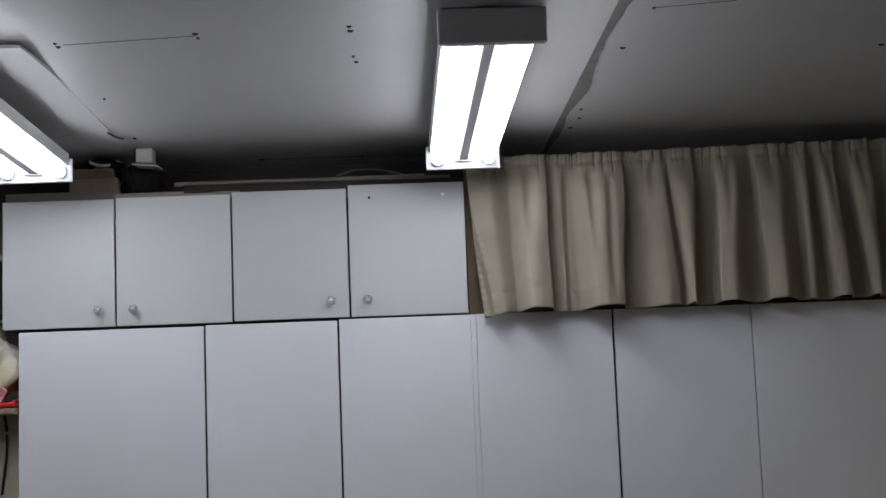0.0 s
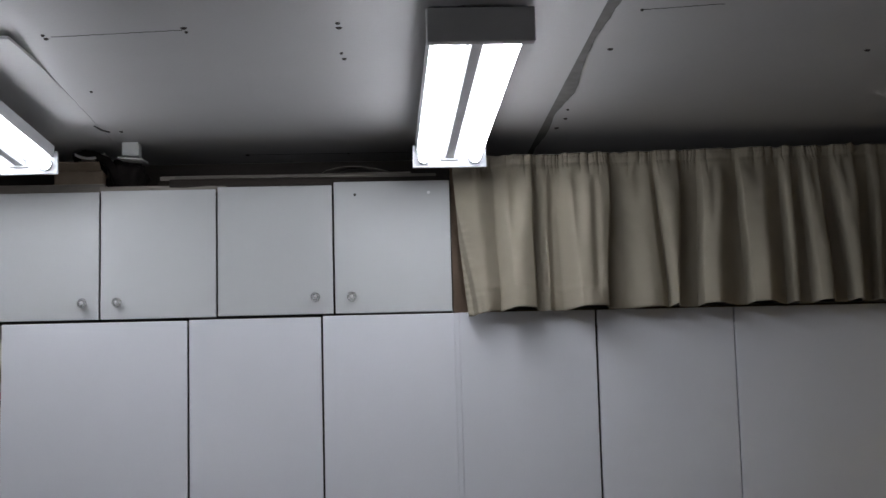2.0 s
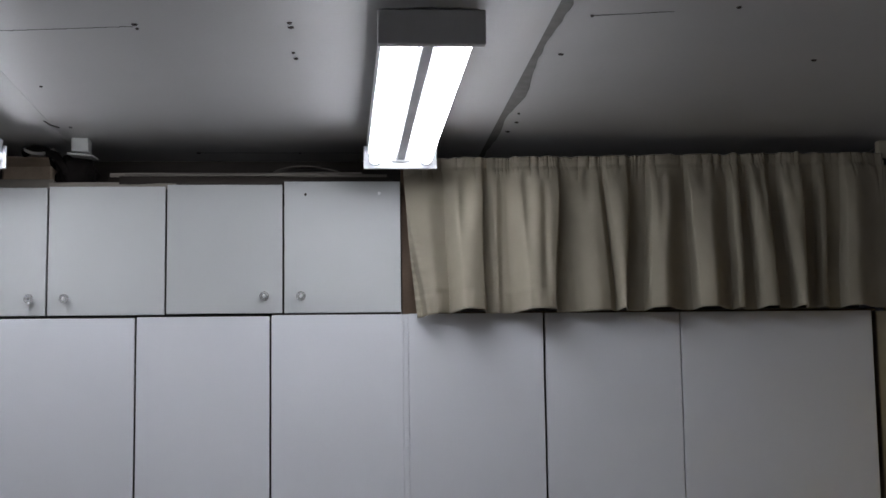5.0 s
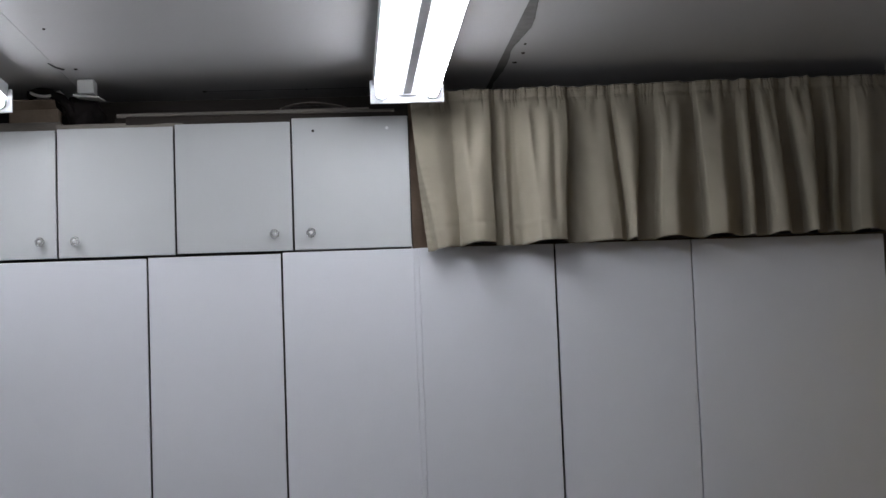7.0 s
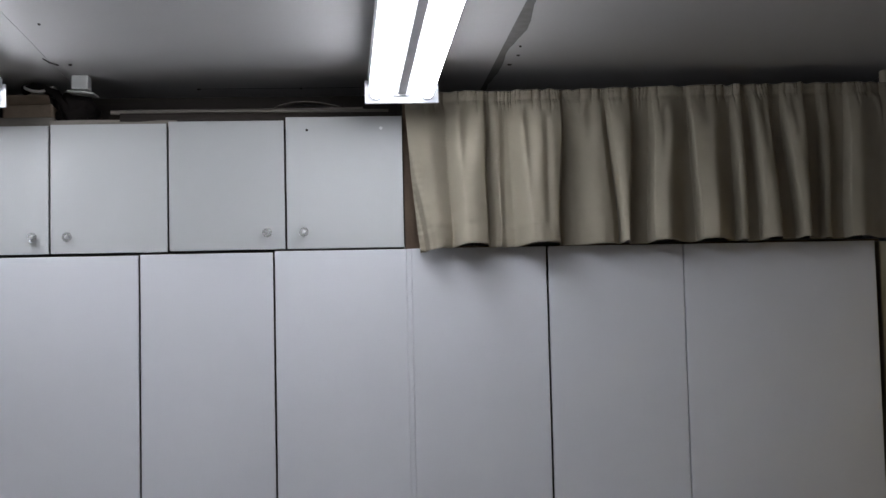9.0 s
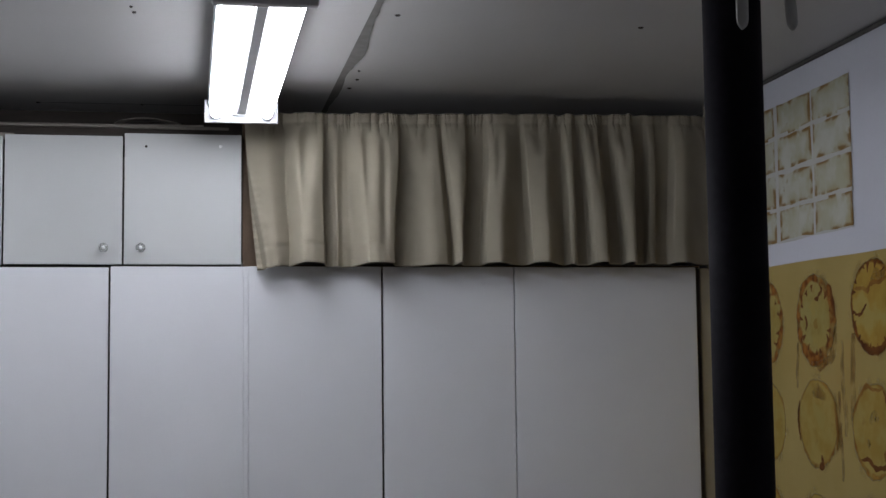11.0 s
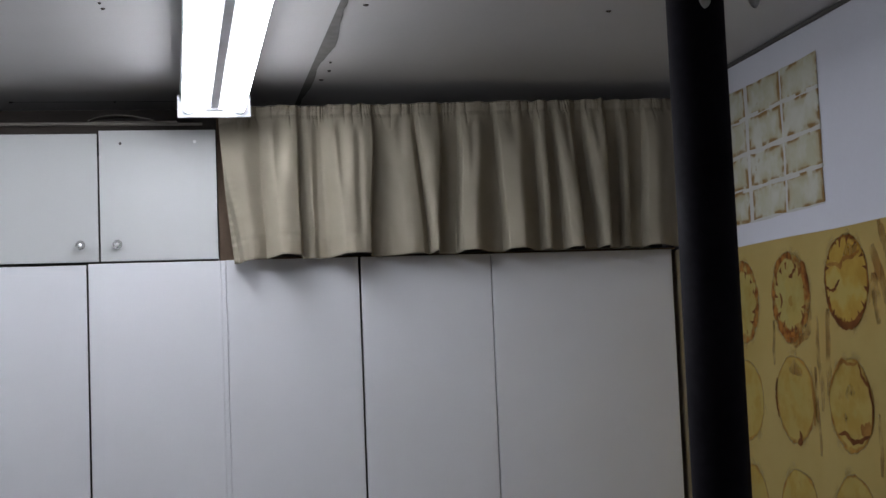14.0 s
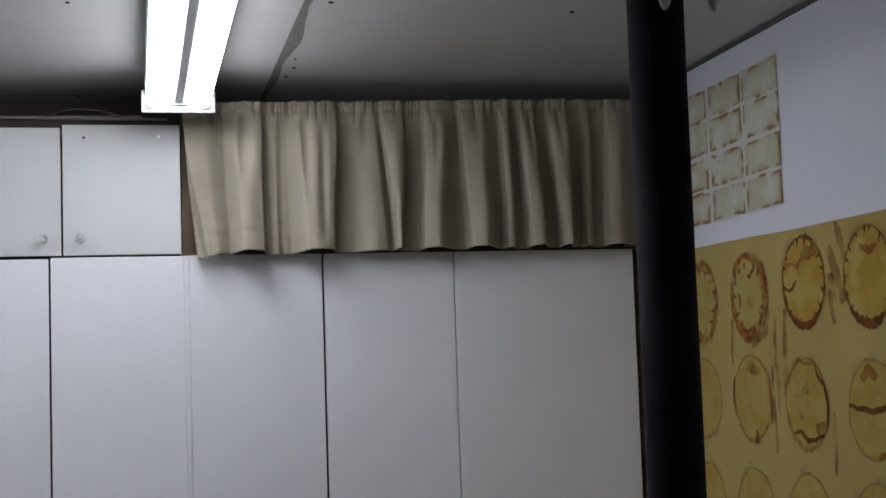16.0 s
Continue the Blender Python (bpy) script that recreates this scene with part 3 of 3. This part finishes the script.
def strap(x, y, low, lean):
    """A soft flat strap that hangs from the ceiling, with a rounded end."""
    h = thing("hanging_strap", "grey webbing strap hanging from the ceiling", "strap", "hanging straps")
    bm = bmesh.new()
    rings = []
    for i in range(31):
        u = (i / 30) ** 0.5
        z = CEIL + (low - CEIL) * u
        w = 0.0135 * (math.sqrt(max(0.03, 1 - ((u - 0.93) / 0.07) ** 2)) if u > 0.93 else 1)
        cx = x - lean * (1 - u) ** 1.3
        cy = y + 0.004 * math.sin(u * 7)
        rings.append([bm.verts.new((cx + a * w, cy + b * 0.003, z)) for a, b in ((-1, 0), (-0.8, -1), (0.8, -1), (1, 0), (0.8, 1), (-0.8, 1))])
    for a, b in zip(rings, rings[1:]):
        for k in range(6):
            bm.faces.new((a[k], a[(k + 1) % 6], b[(k + 1) % 6], b[k]))
    bm.faces.new(rings[0])
    bm.faces.new(rings[-1])
    part("webbing", bm, PLASTIC, h, smooth=True)


strap(0.915, -2.415, 2.199, 0.012)
strap(1.03, -2.40, 2.203, 0.05)

# ---- junction box on the ceiling ----
jb = thing("junction_box", "grey square electrical junction box on the ceiling", "junction box")
part("body", box((-1.165, 0.02, CEIL - 0.052), (-1.105, 0.09, CEIL), 0.005, seg=2), PLASTIC, jb)
bm = box((-0.046, -0.056, -0.003), (0.046, 0.056, 0.003), 0.002)
bmesh.ops.transform(bm, matrix=pose(-1.129, 0.05, CEIL - 0.062, 4, 6, 0), verts=bm.verts)
part("cover", bm, PLASTIC, jb, "loose square cover plate hanging askew")


# ---- things lying on top of the wall cupboards ----
def batten(x0, x1, y, z, h, w, turn, label, mat, sag=0.0):
    """A long thin strip with a rounded face, slightly bowed."""
    ob = thing("wood_strip", label, "wood strip", "strips on the cupboards")
    bm = bmesh.new()
    prof = [(-w, 0), (-w, h * 0.6), (-w * 0.6, h), (w * 0.6, h), (w, h * 0.6), (w, 0)]
    rings = []
    for i in range(17):
        u = i / 16
        x = x0 + (x1 - x0) * u
        yy = y + turn * (u - 0.5) + 0.004 * math.sin(u * 5 + x0)
        zz = z + sag * math.sin(u * math.pi)
        rings.append([bm.verts.new((x, yy + a, zz + b)) for a, b in prof])
    for a, b in zip(rings, rings[1:]):
        for k in range(6):
            bm.faces.new((a[k], a[(k + 1) % 6], b[(k + 1) % 6], b[k]))
    bm.faces.new(rings[0])
    bm.faces.new(rings[-1])
    part("strip", bm, mat, ob)


TOP = 2.350
batten(-1.05, -0.03, 0.16, TOP, 0.060, 0.05, 0.0, "dark planed plank lying on the wall cupboards", DARKWOOD)
batten(-1.00, -0.02, 0.072, TOP, 0.050, 0.016, 0.02, "dark planed batten lying on the wall cupboards", DARKWOOD)
batten(-0.98, -0.05, 0.075, TOP + 0.050, 0.012, 0.014, 0.03, "pale wood moulding lying on a dark batten", WOODSTRIP, 0.003)
batten(-1.045, -0.14, 0.135, TOP + 0.060, 0.016, 0.018, -0.02, "pale wood moulding lying on a dark plank", WOODSTRIP)
batten(-0.96, -0.30, 0.185, TOP + 0.060, 0.020, 0.018, 0.02, "pale grey wood strip lying on a dark plank", WOODSTRIP, 0.004)
batten(-1.24, -0.80, 0.045, TOP, 0.023, 0.008, 0.02, "thin pale moulding at the cupboard edge", WOODSTRIP, 0.004)

# a folded paper on the strips
ob = thing("folded_paper", "folded sheet of grey paper on wood strips", "paper")
bm = bmesh.new()
cols = []
for i in range(13):
    u = i / 12
    z = TOP + 0.076 + 0.022 * max(0, math.sin(u * math.pi)) ** 0.8 * (1.2 - 0.5 * u)
    cols.append([bm.verts.new((-0.46 + 0.24 * u, y, z + dz)) for y, dz in ((0.11, 0), (0.19, 0.004), (0.19, 0.006), (0.11, 0.002))])
for a, b in zip(cols, cols[1:]):
    for k in range(4):
        bm.faces.new((a[k], a[(k + 1) % 4], b[(k + 1) % 4], b[k]))
part("sheet", bm, WOODSTRIP, ob)

# cardboard box with an open lid, pale lid board and a dark bundle
ob = thing("cardboard_box", "brown cardboard box with raised flap on the cupboard", "box")
part("body", box((-1.42, 0.10, TOP), (-1.245, 0.32, TOP + 0.098), 0.006), CARD, ob)
bm = box((-0.080, -0.002, 0), (0.080, 0.002, 0.055))
bmesh.ops.transform(bm, matrix=pose(-1.332, 0.105, TOP + 0.094, 62, 0, 2), verts=bm.verts)
part("flap", bm, CARD, ob, "open cardboard flap")
ob = thing("magazine", "pale magazine lying on a cardboard box", "magazine")
bm = bmesh.new()
cols = []
for i in range(15):
    u = i / 14
    z = TOP + 0.146 + 0.016 * (2 * u - 1) ** 2
    cols.append([bm.verts.new((-1.350 + 0.105 * u, y, z + dz - 0.006)) for y, dz in ((0.12, 0), (0.28, 0), (0.28, 0.010), (0.12, 0.010))])
for a, b in zip(cols, cols[1:]):
    for k in range(4):
        bm.faces.new((a[k], a[(k + 1) % 4], b[(k + 1) % 4], b[k]))
bm.faces.new(cols[0])
bm.faces.new(cols[-1])
part("pages", bm, PAPER, ob)
part("prop", box((-1.335, 0.15, TOP + 0.0985), (-1.265, 0.27, TOP + 0.1395), 0.003), BLACKBAG, ob, "dark bundle under the pages")
ob = thing("board", "pale painted board lying on the wall cupboards", "board")
part("panel", box((-1.625, 0.03, TOP), (-1.225, 0.095, TOP + 0.036), 0.003), WOODSTRIP, ob)


def bundle(name, label, category, mat, centre, size, seed, rough=0.25):
    """A crumpled soft lump."""
    bm = bmesh.new()
    bmesh.ops.create_icosphere(bm, subdivisions=4, radius=1)
    for v in bm.verts:
        n = v.co.normalized()
        k = 1 + rough * noise.noise(n * 2.1 + Vector((seed, 0, 0))) + rough * 0.5 * abs(noise.noise(n * 5 + Vector((0, seed, 0)))) + rough * 0.2 * noise.noise(n * 13)
        v.co = Vector((n.x * size[0] * k, n.y * size[1] * k, max(-0.9, n.z * k) * size[2])) + Vector(centre)
    ob = thing(name, label, category)
    part("film", bm, mat, ob, smooth=True)


bundle("plastic_bag", "crumpled black plastic bag on the wall cupboards", "bag", BLACKBAG, (-1.180, 0.19, TOP + 0.070), (0.072, 0.07, 0.078), 3.0, 0.4)

ob = thing("cloth_rag", "dark brown rag draped over a cardboard box", "rag")
part("rag", tube([(-1.36, 0.16, TOP + 0.156), (-1.32, 0.15, TOP + 0.166), (-1.28, 0.14, TOP + 0.158), (-1.235, 0.12, TOP + 0.135), (-1.21, 0.13, TOP + 0.095), (-1.20, 0.14, TOP + 0.05)], 0.017, 10), BLACKBAG, ob, smooth=True)

# ---- shelf beside the cupboards ----
SIDE = (0.018, -0.23, 0)
rack = thing("shelf_rack", "wall shelf rack beside the tall cupboards", "shelf", at=SIDE)
part("shelf", box((-2.35, 0.20, 1.612), (-1.595, 0.56, 1.632), 0.002), CARD, rack)
part("shelf", box((-2.35, 0.20, 1.300), (-1.595, 0.56, 1.318), 0.002), GREYENAMEL, rack)
part("shelf", box((-2.35, 0.20, 0.90), (-1.595, 0.56, 0.918), 0.002), CARD, rack)
part("shelf", box((-2.35, 0.20, 2.145), (-1.645, 0.56, 2.165), 0.002), CARD, rack)
for x in (-2.33, -1.64):
    part("post", box((x, 0.56, 0), (x + 0.02, 0.59, 2.3), 0.002), GREYENAMEL, rack)
for z0, z1 in ((0.918, 1.300), (1.318, 1.612)):
    part("back_panel", box((-1.735, 0.36, z0), (-1.598, 0.37, z1)), CREAM, rack, "cream painted back panel")
ob = thing("tray", "shallow bright red plastic tray on a shelf", "tray", at=SIDE)
part("base", box((-1.95, 0.205, 1.632), (-1.60, 0.50, 1.640), 0.003), RED, ob)
part("rim", box((-1.96, 0.198, 1.636), (-1.597, 0.212, 1.652), 0.005, seg=2), RED, ob)
part("rim", box((-1.61, 0.212, 1.636), (-1.597, 0.50, 1.660), 0.005, seg=2), RED, ob)
bundle("plastic_bag", "milky crumpled plastic bag lying in a red tray", "bag", BAG, (-1.715, 0.085, 1.775), (0.112, 0.095, 0.145), 8.0, 0.5)
ob = thing("paper_scrap", "crumpled pink paper scrap in a red tray", "paper", at=SIDE)
bm = box((-0.035, -0.003, -0.03), (0.035, 0.003, 0.03), 0.001)
bmesh.ops.transform(bm, matrix=pose(-1.67, 0.235, 1.690, 25, 35, 0), verts=bm.verts)
part("scrap", bm, PINK, ob)
for n, (x, w, h, mat, lab) in enumerate(((-1.80, 0.10, 0.20, BLACKBAG, "dark file box standing on the top shelf"), (-1.685, 0.03, 0.16, CARD, "brown book standing on the top shelf"))):
    ob = thing("file_box", lab, "box", at=SIDE)
    part("cover", box((x - w / 2, 0.22, 2.166), (x + w / 2, 0.45, 2.166 + h), 0.003), mat, ob)
ob = thing("storage_box", "dark box standing on the shelf", "box", at=SIDE)
part("body", box((-1.86, 0.24, 1.319), (-1.745, 0.50, 1.585), 0.006), BLACKBAG, ob)
ob = thing("storage_box", "dark box above the milky bag", "box", at=SIDE)
part("body", box((-2.05, 0.24, 1.960), (-1.65, 0.50, 2.1445), 0.006), BLACKBAG, ob)
part("bracket", box((-2.05, 0.5005, 1.955), (-1.65, 0.569, 1.975), 0.002), GREYENAMEL, ob)
ob = thing("cable", "thin brown electric cable hanging below a shelf", "cable", at=SIDE)
part("cord", tube([(-1.672 + 0.010 * math.sin(i * 0.7), 0.352 + 0.004 * math.cos(i), 1.611 - 0.046 * i) for i in range(7)], 0.0045), DARKWOOD, ob, smooth=True)
part("clip", box((-1.684, 0.344, 1.545), (-1.655, 0.3595, 1.553), 0.001), CREAM, ob)
ob = thing("jar", "small glass jar with white lid on a shelf", "jar", at=SIDE)
part("glass", rod((-1.735, 0.23, 0.9185), (-1.735, 0.23, 1.0), 0.03, 20), GREYENAMEL, ob)
part("lid", rod((-1.735, 0.23, 1.0), (-1.735, 0.23, 1.015), 0.031, 20), EDGING, ob)

# ---- drawings on the side wall (flat work pinned to the wall, facing -x) ----
def flat(outline, depth, thick=0.0012):
    """A flat piece with the outline (y, z) lying depth proud of the wall."""
    bm = bmesh.new()
    a = [bm.verts.new((WALL_R - depth, y, z)) for y, z in outline]
    b = [bm.verts.new((WALL_R - depth + thick, y, z)) for y, z in outline]
    bm.faces.new(a)
    bm.faces.new(b)
    k = len(a)
    for i in range(k):
        bm.faces.new((a[i], a[(i + 1) % k], b[(i + 1) % k], b[i]))
    return bm


def band(points, depth, thick=0.0012):
    """A brush line: points of (y, z, half width)."""
    bm = bmesh.new()
    rows = []
    for i, (y, z, w) in enumerate(points):
        p, q = points[max(0, i - 1)], points[min(len(points) - 1, i + 1)]
        d = Vector((q[0] - p[0], q[1] - p[1]))
        d = d.normalized() if d.length else Vector((1, 0))
        n = Vector((-d.y, d.x))
        rows.append([bm.verts.new((WALL_R - depth - 0.00002 * i, y + s * n.x * w, z + s * n.y * w)) for s in (-1, 1)])
    for a, b in zip(rows, rows[1:]):
        bm.faces.new((a[0], a[1], b[1], b[0]))
    return bm


def ragged(y0, y1, z0, z1, amount, seed, n=14):
    """A rectangle with slightly uneven edges."""
    out = []
    for ya, za, yb, zb in ((y0, z0, y1, z0), (y1, z0, y1, z1), (y1, z1, y0, z1), (y0, z1, y0, z0)):
        for i in range(n):
            u = i / n
            y, z = ya + (yb - ya) * u, za + (zb - za) * u
            out.append((y + amount * noise.noise((y * 9, z * 9, seed)), z + amount * noise.noise((y * 9, z * 9, seed + 5))))
    return out


# sheet with a washed grid of tiles
ob = thing("tile_drawing", "pale paper drawing of brown-edged tiles pinned to the wall", "drawing")
part("paper", flat(ragged(-1.030, -0.165, 1.947, 2.428, 0.005, 2.0), 0.0020, 0.0006), TILEPAPER, ob)
COLS, ROWS = (-0.901, -0.620, -0.322), (2.008, 2.127, 2.254, 2.372)
for r, z in enumerate(ROWS):
    for c, y in enumerate(COLS):
        bm = flat([(a, b) for a, b in ragged(-TILE_Y, TILE_Y, -TILE_Z, TILE_Z, 0.007, r * 3.1 + c)], 0.0, 0.0004)
        bmesh.ops.translate(bm, vec=(-WALL_R, 0, 0), verts=bm.verts)
        tile = part("tile", bm, TILEWASH, ob)
        tile.location = (WALL_R - 0.0026, y, z)
for z in (2.063, 2.190, 2.317):
    for y, w in ((-0.762, 0.105), (-0.477, 0.085), (-0.995, 0.040)):
        k = noise.noise((y * 7, z * 9, 0))
        part("white_bar", flat(ragged(y - w + 0.03 * k, y + w + 0.03 * k, z - 0.0065, z + 0.0065, 0.005, y + z, 6), 0.0031, 0.0004), TILEPAPER, ob)
# long canvas with rows of painted dials
ob = thing("painted_canvas", "tan canvas hanging painted with rows of brown dials", "painting")
edge = []
for i in range(41):
    u = i / 40
    edge.append((-0.02 - 2.2 * u, 1.866 + 0.006 * math.sin(u * 8) + 0.005 * noise.noise((u * 6, 0, 3))))
canvas = part("canvas", flat(edge + [(-2.22, 0.35), (-0.02, 0.35)], 0.004, 0.003), TANCLOTH, ob)


def dial(y, z, r, mat, label):
    """A painted dial on the canvas: a disc with its own wash and ring."""
    bm = bmesh.new()
    n = 40
    bm.faces.new([bm.verts.new((0, 1.28 * r * math.cos(math.tau * i / n), 1.28 * r * math.sin(math.tau * i / n))) for i in range(n)])
    ob = part("dial", bm, mat, canvas, label)
    ob.location = (WALL_R - 0.0052, y, z)
    return ob


def teeth(y, z, r, count, seed):
    """Short ink ticks round the inside of a dial."""
    rnd = random.Random(seed)
    for i in range(count):
        bm = bmesh.new()
        a = math.tau * (i + rnd.uniform(-0.25, 0.25)) / count
        long, wide = rnd.uniform(0.10, 0.22) * r, rnd.uniform(0.004, 0.009)
        out = Vector((math.cos(a), math.sin(a)))
        side = Vector((-out.y, out.x))
        root, tip = out * r * 0.97, out * (r * 0.97 - long) + side * rnd.uniform(-0.012, 0.012)
        pts = [root + side * wide * 1.4, root - side * wide * 1.4, (root + tip) / 2 - side * wide * 0.7, tip - side * wide * 0.3, tip + side * wide * 0.3, (root + tip) / 2 + side * wide * 0.7]
        bm.faces.new([bm.verts.new((WALL_R - 0.0060, y + q.x, z + q.y)) for q in pts])
        part("tick_mark", bm, INK, canvas).location.x = -0.00003 * (i % 5)


def stroke(y, z, path, width, mat, seed=0.0, depth=0.0062):
    """A brush line about (y, z): path gives (across, up) in radii of 0.143, seen facing the wall."""
    pts = []
    for k in range(len(path) - 1):
        for i in range(6):
            u = i / 6
            a, b = (path[k][m] + (path[k + 1][m] - path[k][m]) * u for m in (0, 1))
            pts.append((a, b))
    pts.append(path[-1])
    out = []
    for i, (a, b) in enumerate(pts):
        e = i / (len(pts) - 1)
        w = width * (0.35 + 0.65 * math.sin(math.pi * (0.08 + 0.84 * e))) * (1 + 0.6 * noise.noise((i * 0.45, seed, 2)))
        out.append((y - 0.143 * (a + 0.05 * noise.noise((i * 0.3, seed, 5))), z + 0.143 * (b + 0.05 * noise.noise((i * 0.3, seed, 8))), w))
    part("ink_stroke", band(out, depth + seed * 0.00004), mat, canvas)


def arc(r0, r1, a0, a1, n=6):
    return [((r0 + (r1 - r0) * i / n) * math.cos(radians(a0 + (a1 - a0) * i / n)), (r0 + (r1 - r0) * i / n) * math.sin(radians(a0 + (a1 - a0) * i / n))) for i in range(n + 1)]


BLOT, TOOTH, PALE = (DIAL_BLOT, "dial with a broad blotted brown ring"), (DIAL_TOOTH, "ochre dial with a dark toothed ring"), (DIAL_PALE, "pale dial with a thin brown ring")
DIALS = ((-0.747, 1.672, BLOT), (-1.145, 1.695, TOOTH), (-1.541, 1.690, TOOTH), (-0.345, 1.672, BLOT), (-1.94, 1.69, TOOTH),
         (-0.739, 1.336, PALE), (-1.128, 1.322, PALE), (-1.530, 1.318, PALE), (-0.342, 1.328, PALE), (-1.93, 1.32, PALE),
         (-0.729, 0.968, PALE), (-1.120, 0.972, PALE), (-1.530, 0.972, PALE), (-0.342, 0.965, PALE))
for q, (y, z, (mat, lab)) in enumerate(DIALS):
    dial(y, z, 0.143, mat, lab)
    if mat is DIAL_TOOTH:
        teeth(y, z, 0.143, 17, q)
    elif mat is DIAL_BLOT:
        teeth(y, z, 0.120, 13, q)
# marks of single dials
D1, D2, D3, E1, E2, E3 = [d[:2] for d in (DIALS[0], DIALS[1], DIALS[2], DIALS[5], DIALS[6], DIALS[7])]
stroke(*D1, [(0.0, 0.48), (0.15, 0.46), (0.32, 0.62)], 0.007, INK, 1)
stroke(*D1, [(0.05, 0.02), (0.0, -0.12), (0.06, -0.2)], 0.012, OCHRE, 2)
stroke(*D1, [(-0.55, 0.1), (-0.45, 0.0), (-0.5, -0.25)], 0.006, INK, 3)
stroke(*D1, [(0.75, 0.75), (0.95, 0.4), (1.0, 0.0)], 0.008, INK, 4)
stroke(*D1, [(0.95, -0.2), (0.98, -0.55), (0.78, -0.88), (0.35, -1.02)], 0.018, SMUDGE, 5, 0.0058)
stroke(*D1, [(-0.3, -0.98), (0.2, -1.06), (0.6, -0.95)], 0.016, SMUDGE, 6, 0.0058)
stroke(*D2, [(-0.80, -0.12), (-0.60, -0.15), (-0.40, -0.05), (-0.25, 0.08)], 0.0055, INK, 7)
stroke(*D2, [(-0.82, 0.42), (-0.55, 0.42), (-0.2, 0.36), (0.05, 0.52), (0.4, 0.50), (0.7, 0.6)], 0.0075, INKPALE, 8)
stroke(*D2, [(0.0, 0.55), (0.2, 0.70), (0.45, 0.62), (0.6, 0.75)], 0.016, SMUDGE, 9)
stroke(*D2, arc(0.93, 0.95, 230, 318, 8), 0.012, INK, 10)
stroke(*D3, arc(0.95, 0.95, 225, 300, 6), 0.014, INK, 11)
stroke(*D3, [(-0.25, 0.62), (0.1, 0.45), (0.4, 0.6)], 0.012, INKPALE, 12)
stroke(*E1, [(0.18, -0.72), (0.22, -0.9), (0.05, -1.0), (0.3, -0.98)], 0.009, INK, 13)
stroke(*E1, arc(1.0, 1.02, 205, 150, 6), 0.006, INK, 14)
stroke(*E1, [(0.92, 0.5), (1.0, 0.0), (0.96, -0.6)], 0.009, INKPALE, 15)
stroke(*E1, [(-0.2, 0.65), (0.1, 0.72), (0.45, 0.6)], 0.022, SMUDGE, 16)
stroke(*E2, [(-0.62, -0.62), (-0.3, -0.58), (0.0, -0.78), (0.35, -0.72), (0.75, -0.62)], 0.008, INK, 17)
stroke(*E2, [(0.4, -0.52), (0.65, -0.5), (0.85, -0.4)], 0.022, INKPALE, 18)
stroke(*E2, [(0.45, 0.85), (0.6, 0.6), (0.85, 0.4), (0.98, 0.0), (0.9, -0.45)], 0.0065, INK, 19)
stroke(*E2, [(-0.95, 0.3), (-0.6, 0.72), (-0.3, 1.0), (0.0, 0.86), (0.45, 0.9)], 0.006, INKPALE, 20)
stroke(*E2, [(-0.15, 0.15), (0.05, 0.3), (0.2, 0.22)], 0.022, SMUDGE, 21)
stroke(*E2, [(-0.35, -0.25), (-0.2, -0.35)], 0.016, SMUDGE, 22)
stroke(*E3, [(-0.95, 0.05), (-0.5, 0.0), (0.0, -0.05), (0.5, 0.02), (0.95, 0.0)], 0.009, INK, 23)
stroke(*E3, [(-0.4, 0.55), (-0.1, 0.75), (0.2, 0.6)], 0.018, INKPALE, 24)
for y0, z0, y1, z1, w in ((-0.930, 1.60, -0.935, 1.30, 0.016), (-1.010, 1.62, -0.985, 1.35, 0.020), (-1.315, 1.79, -1.395, 1.62, 0.026), (-1.365, 1.86, -1.415, 1.74, 0.018),
                          (-1.320, 1.71, -1.335, 1.56, 0.024), (-0.900, 1.44, -0.905, 1.16, 0.012), (-0.600, 1.60, -0.585, 1.45, 0.012), (-1.30, 1.30, -1.295, 1.12, 0.012)):
    line = []
    for i in range(15):
        u = i / 14
        line.append((y0 + (y1 - y0) * u + 0.012 * noise.noise((u * 3, y0 * 9, 1)), z0 + (z1 - z0) * u, w * (0.4 + 0.6 * math.sin(math.pi * (0.1 + 0.8 * u))) * (1 + 0.5 * noise.noise((u * 6, z0 * 7, 3)))))
    part("brush_mark", band(line, 0.0046), SMUDGE, canvas)
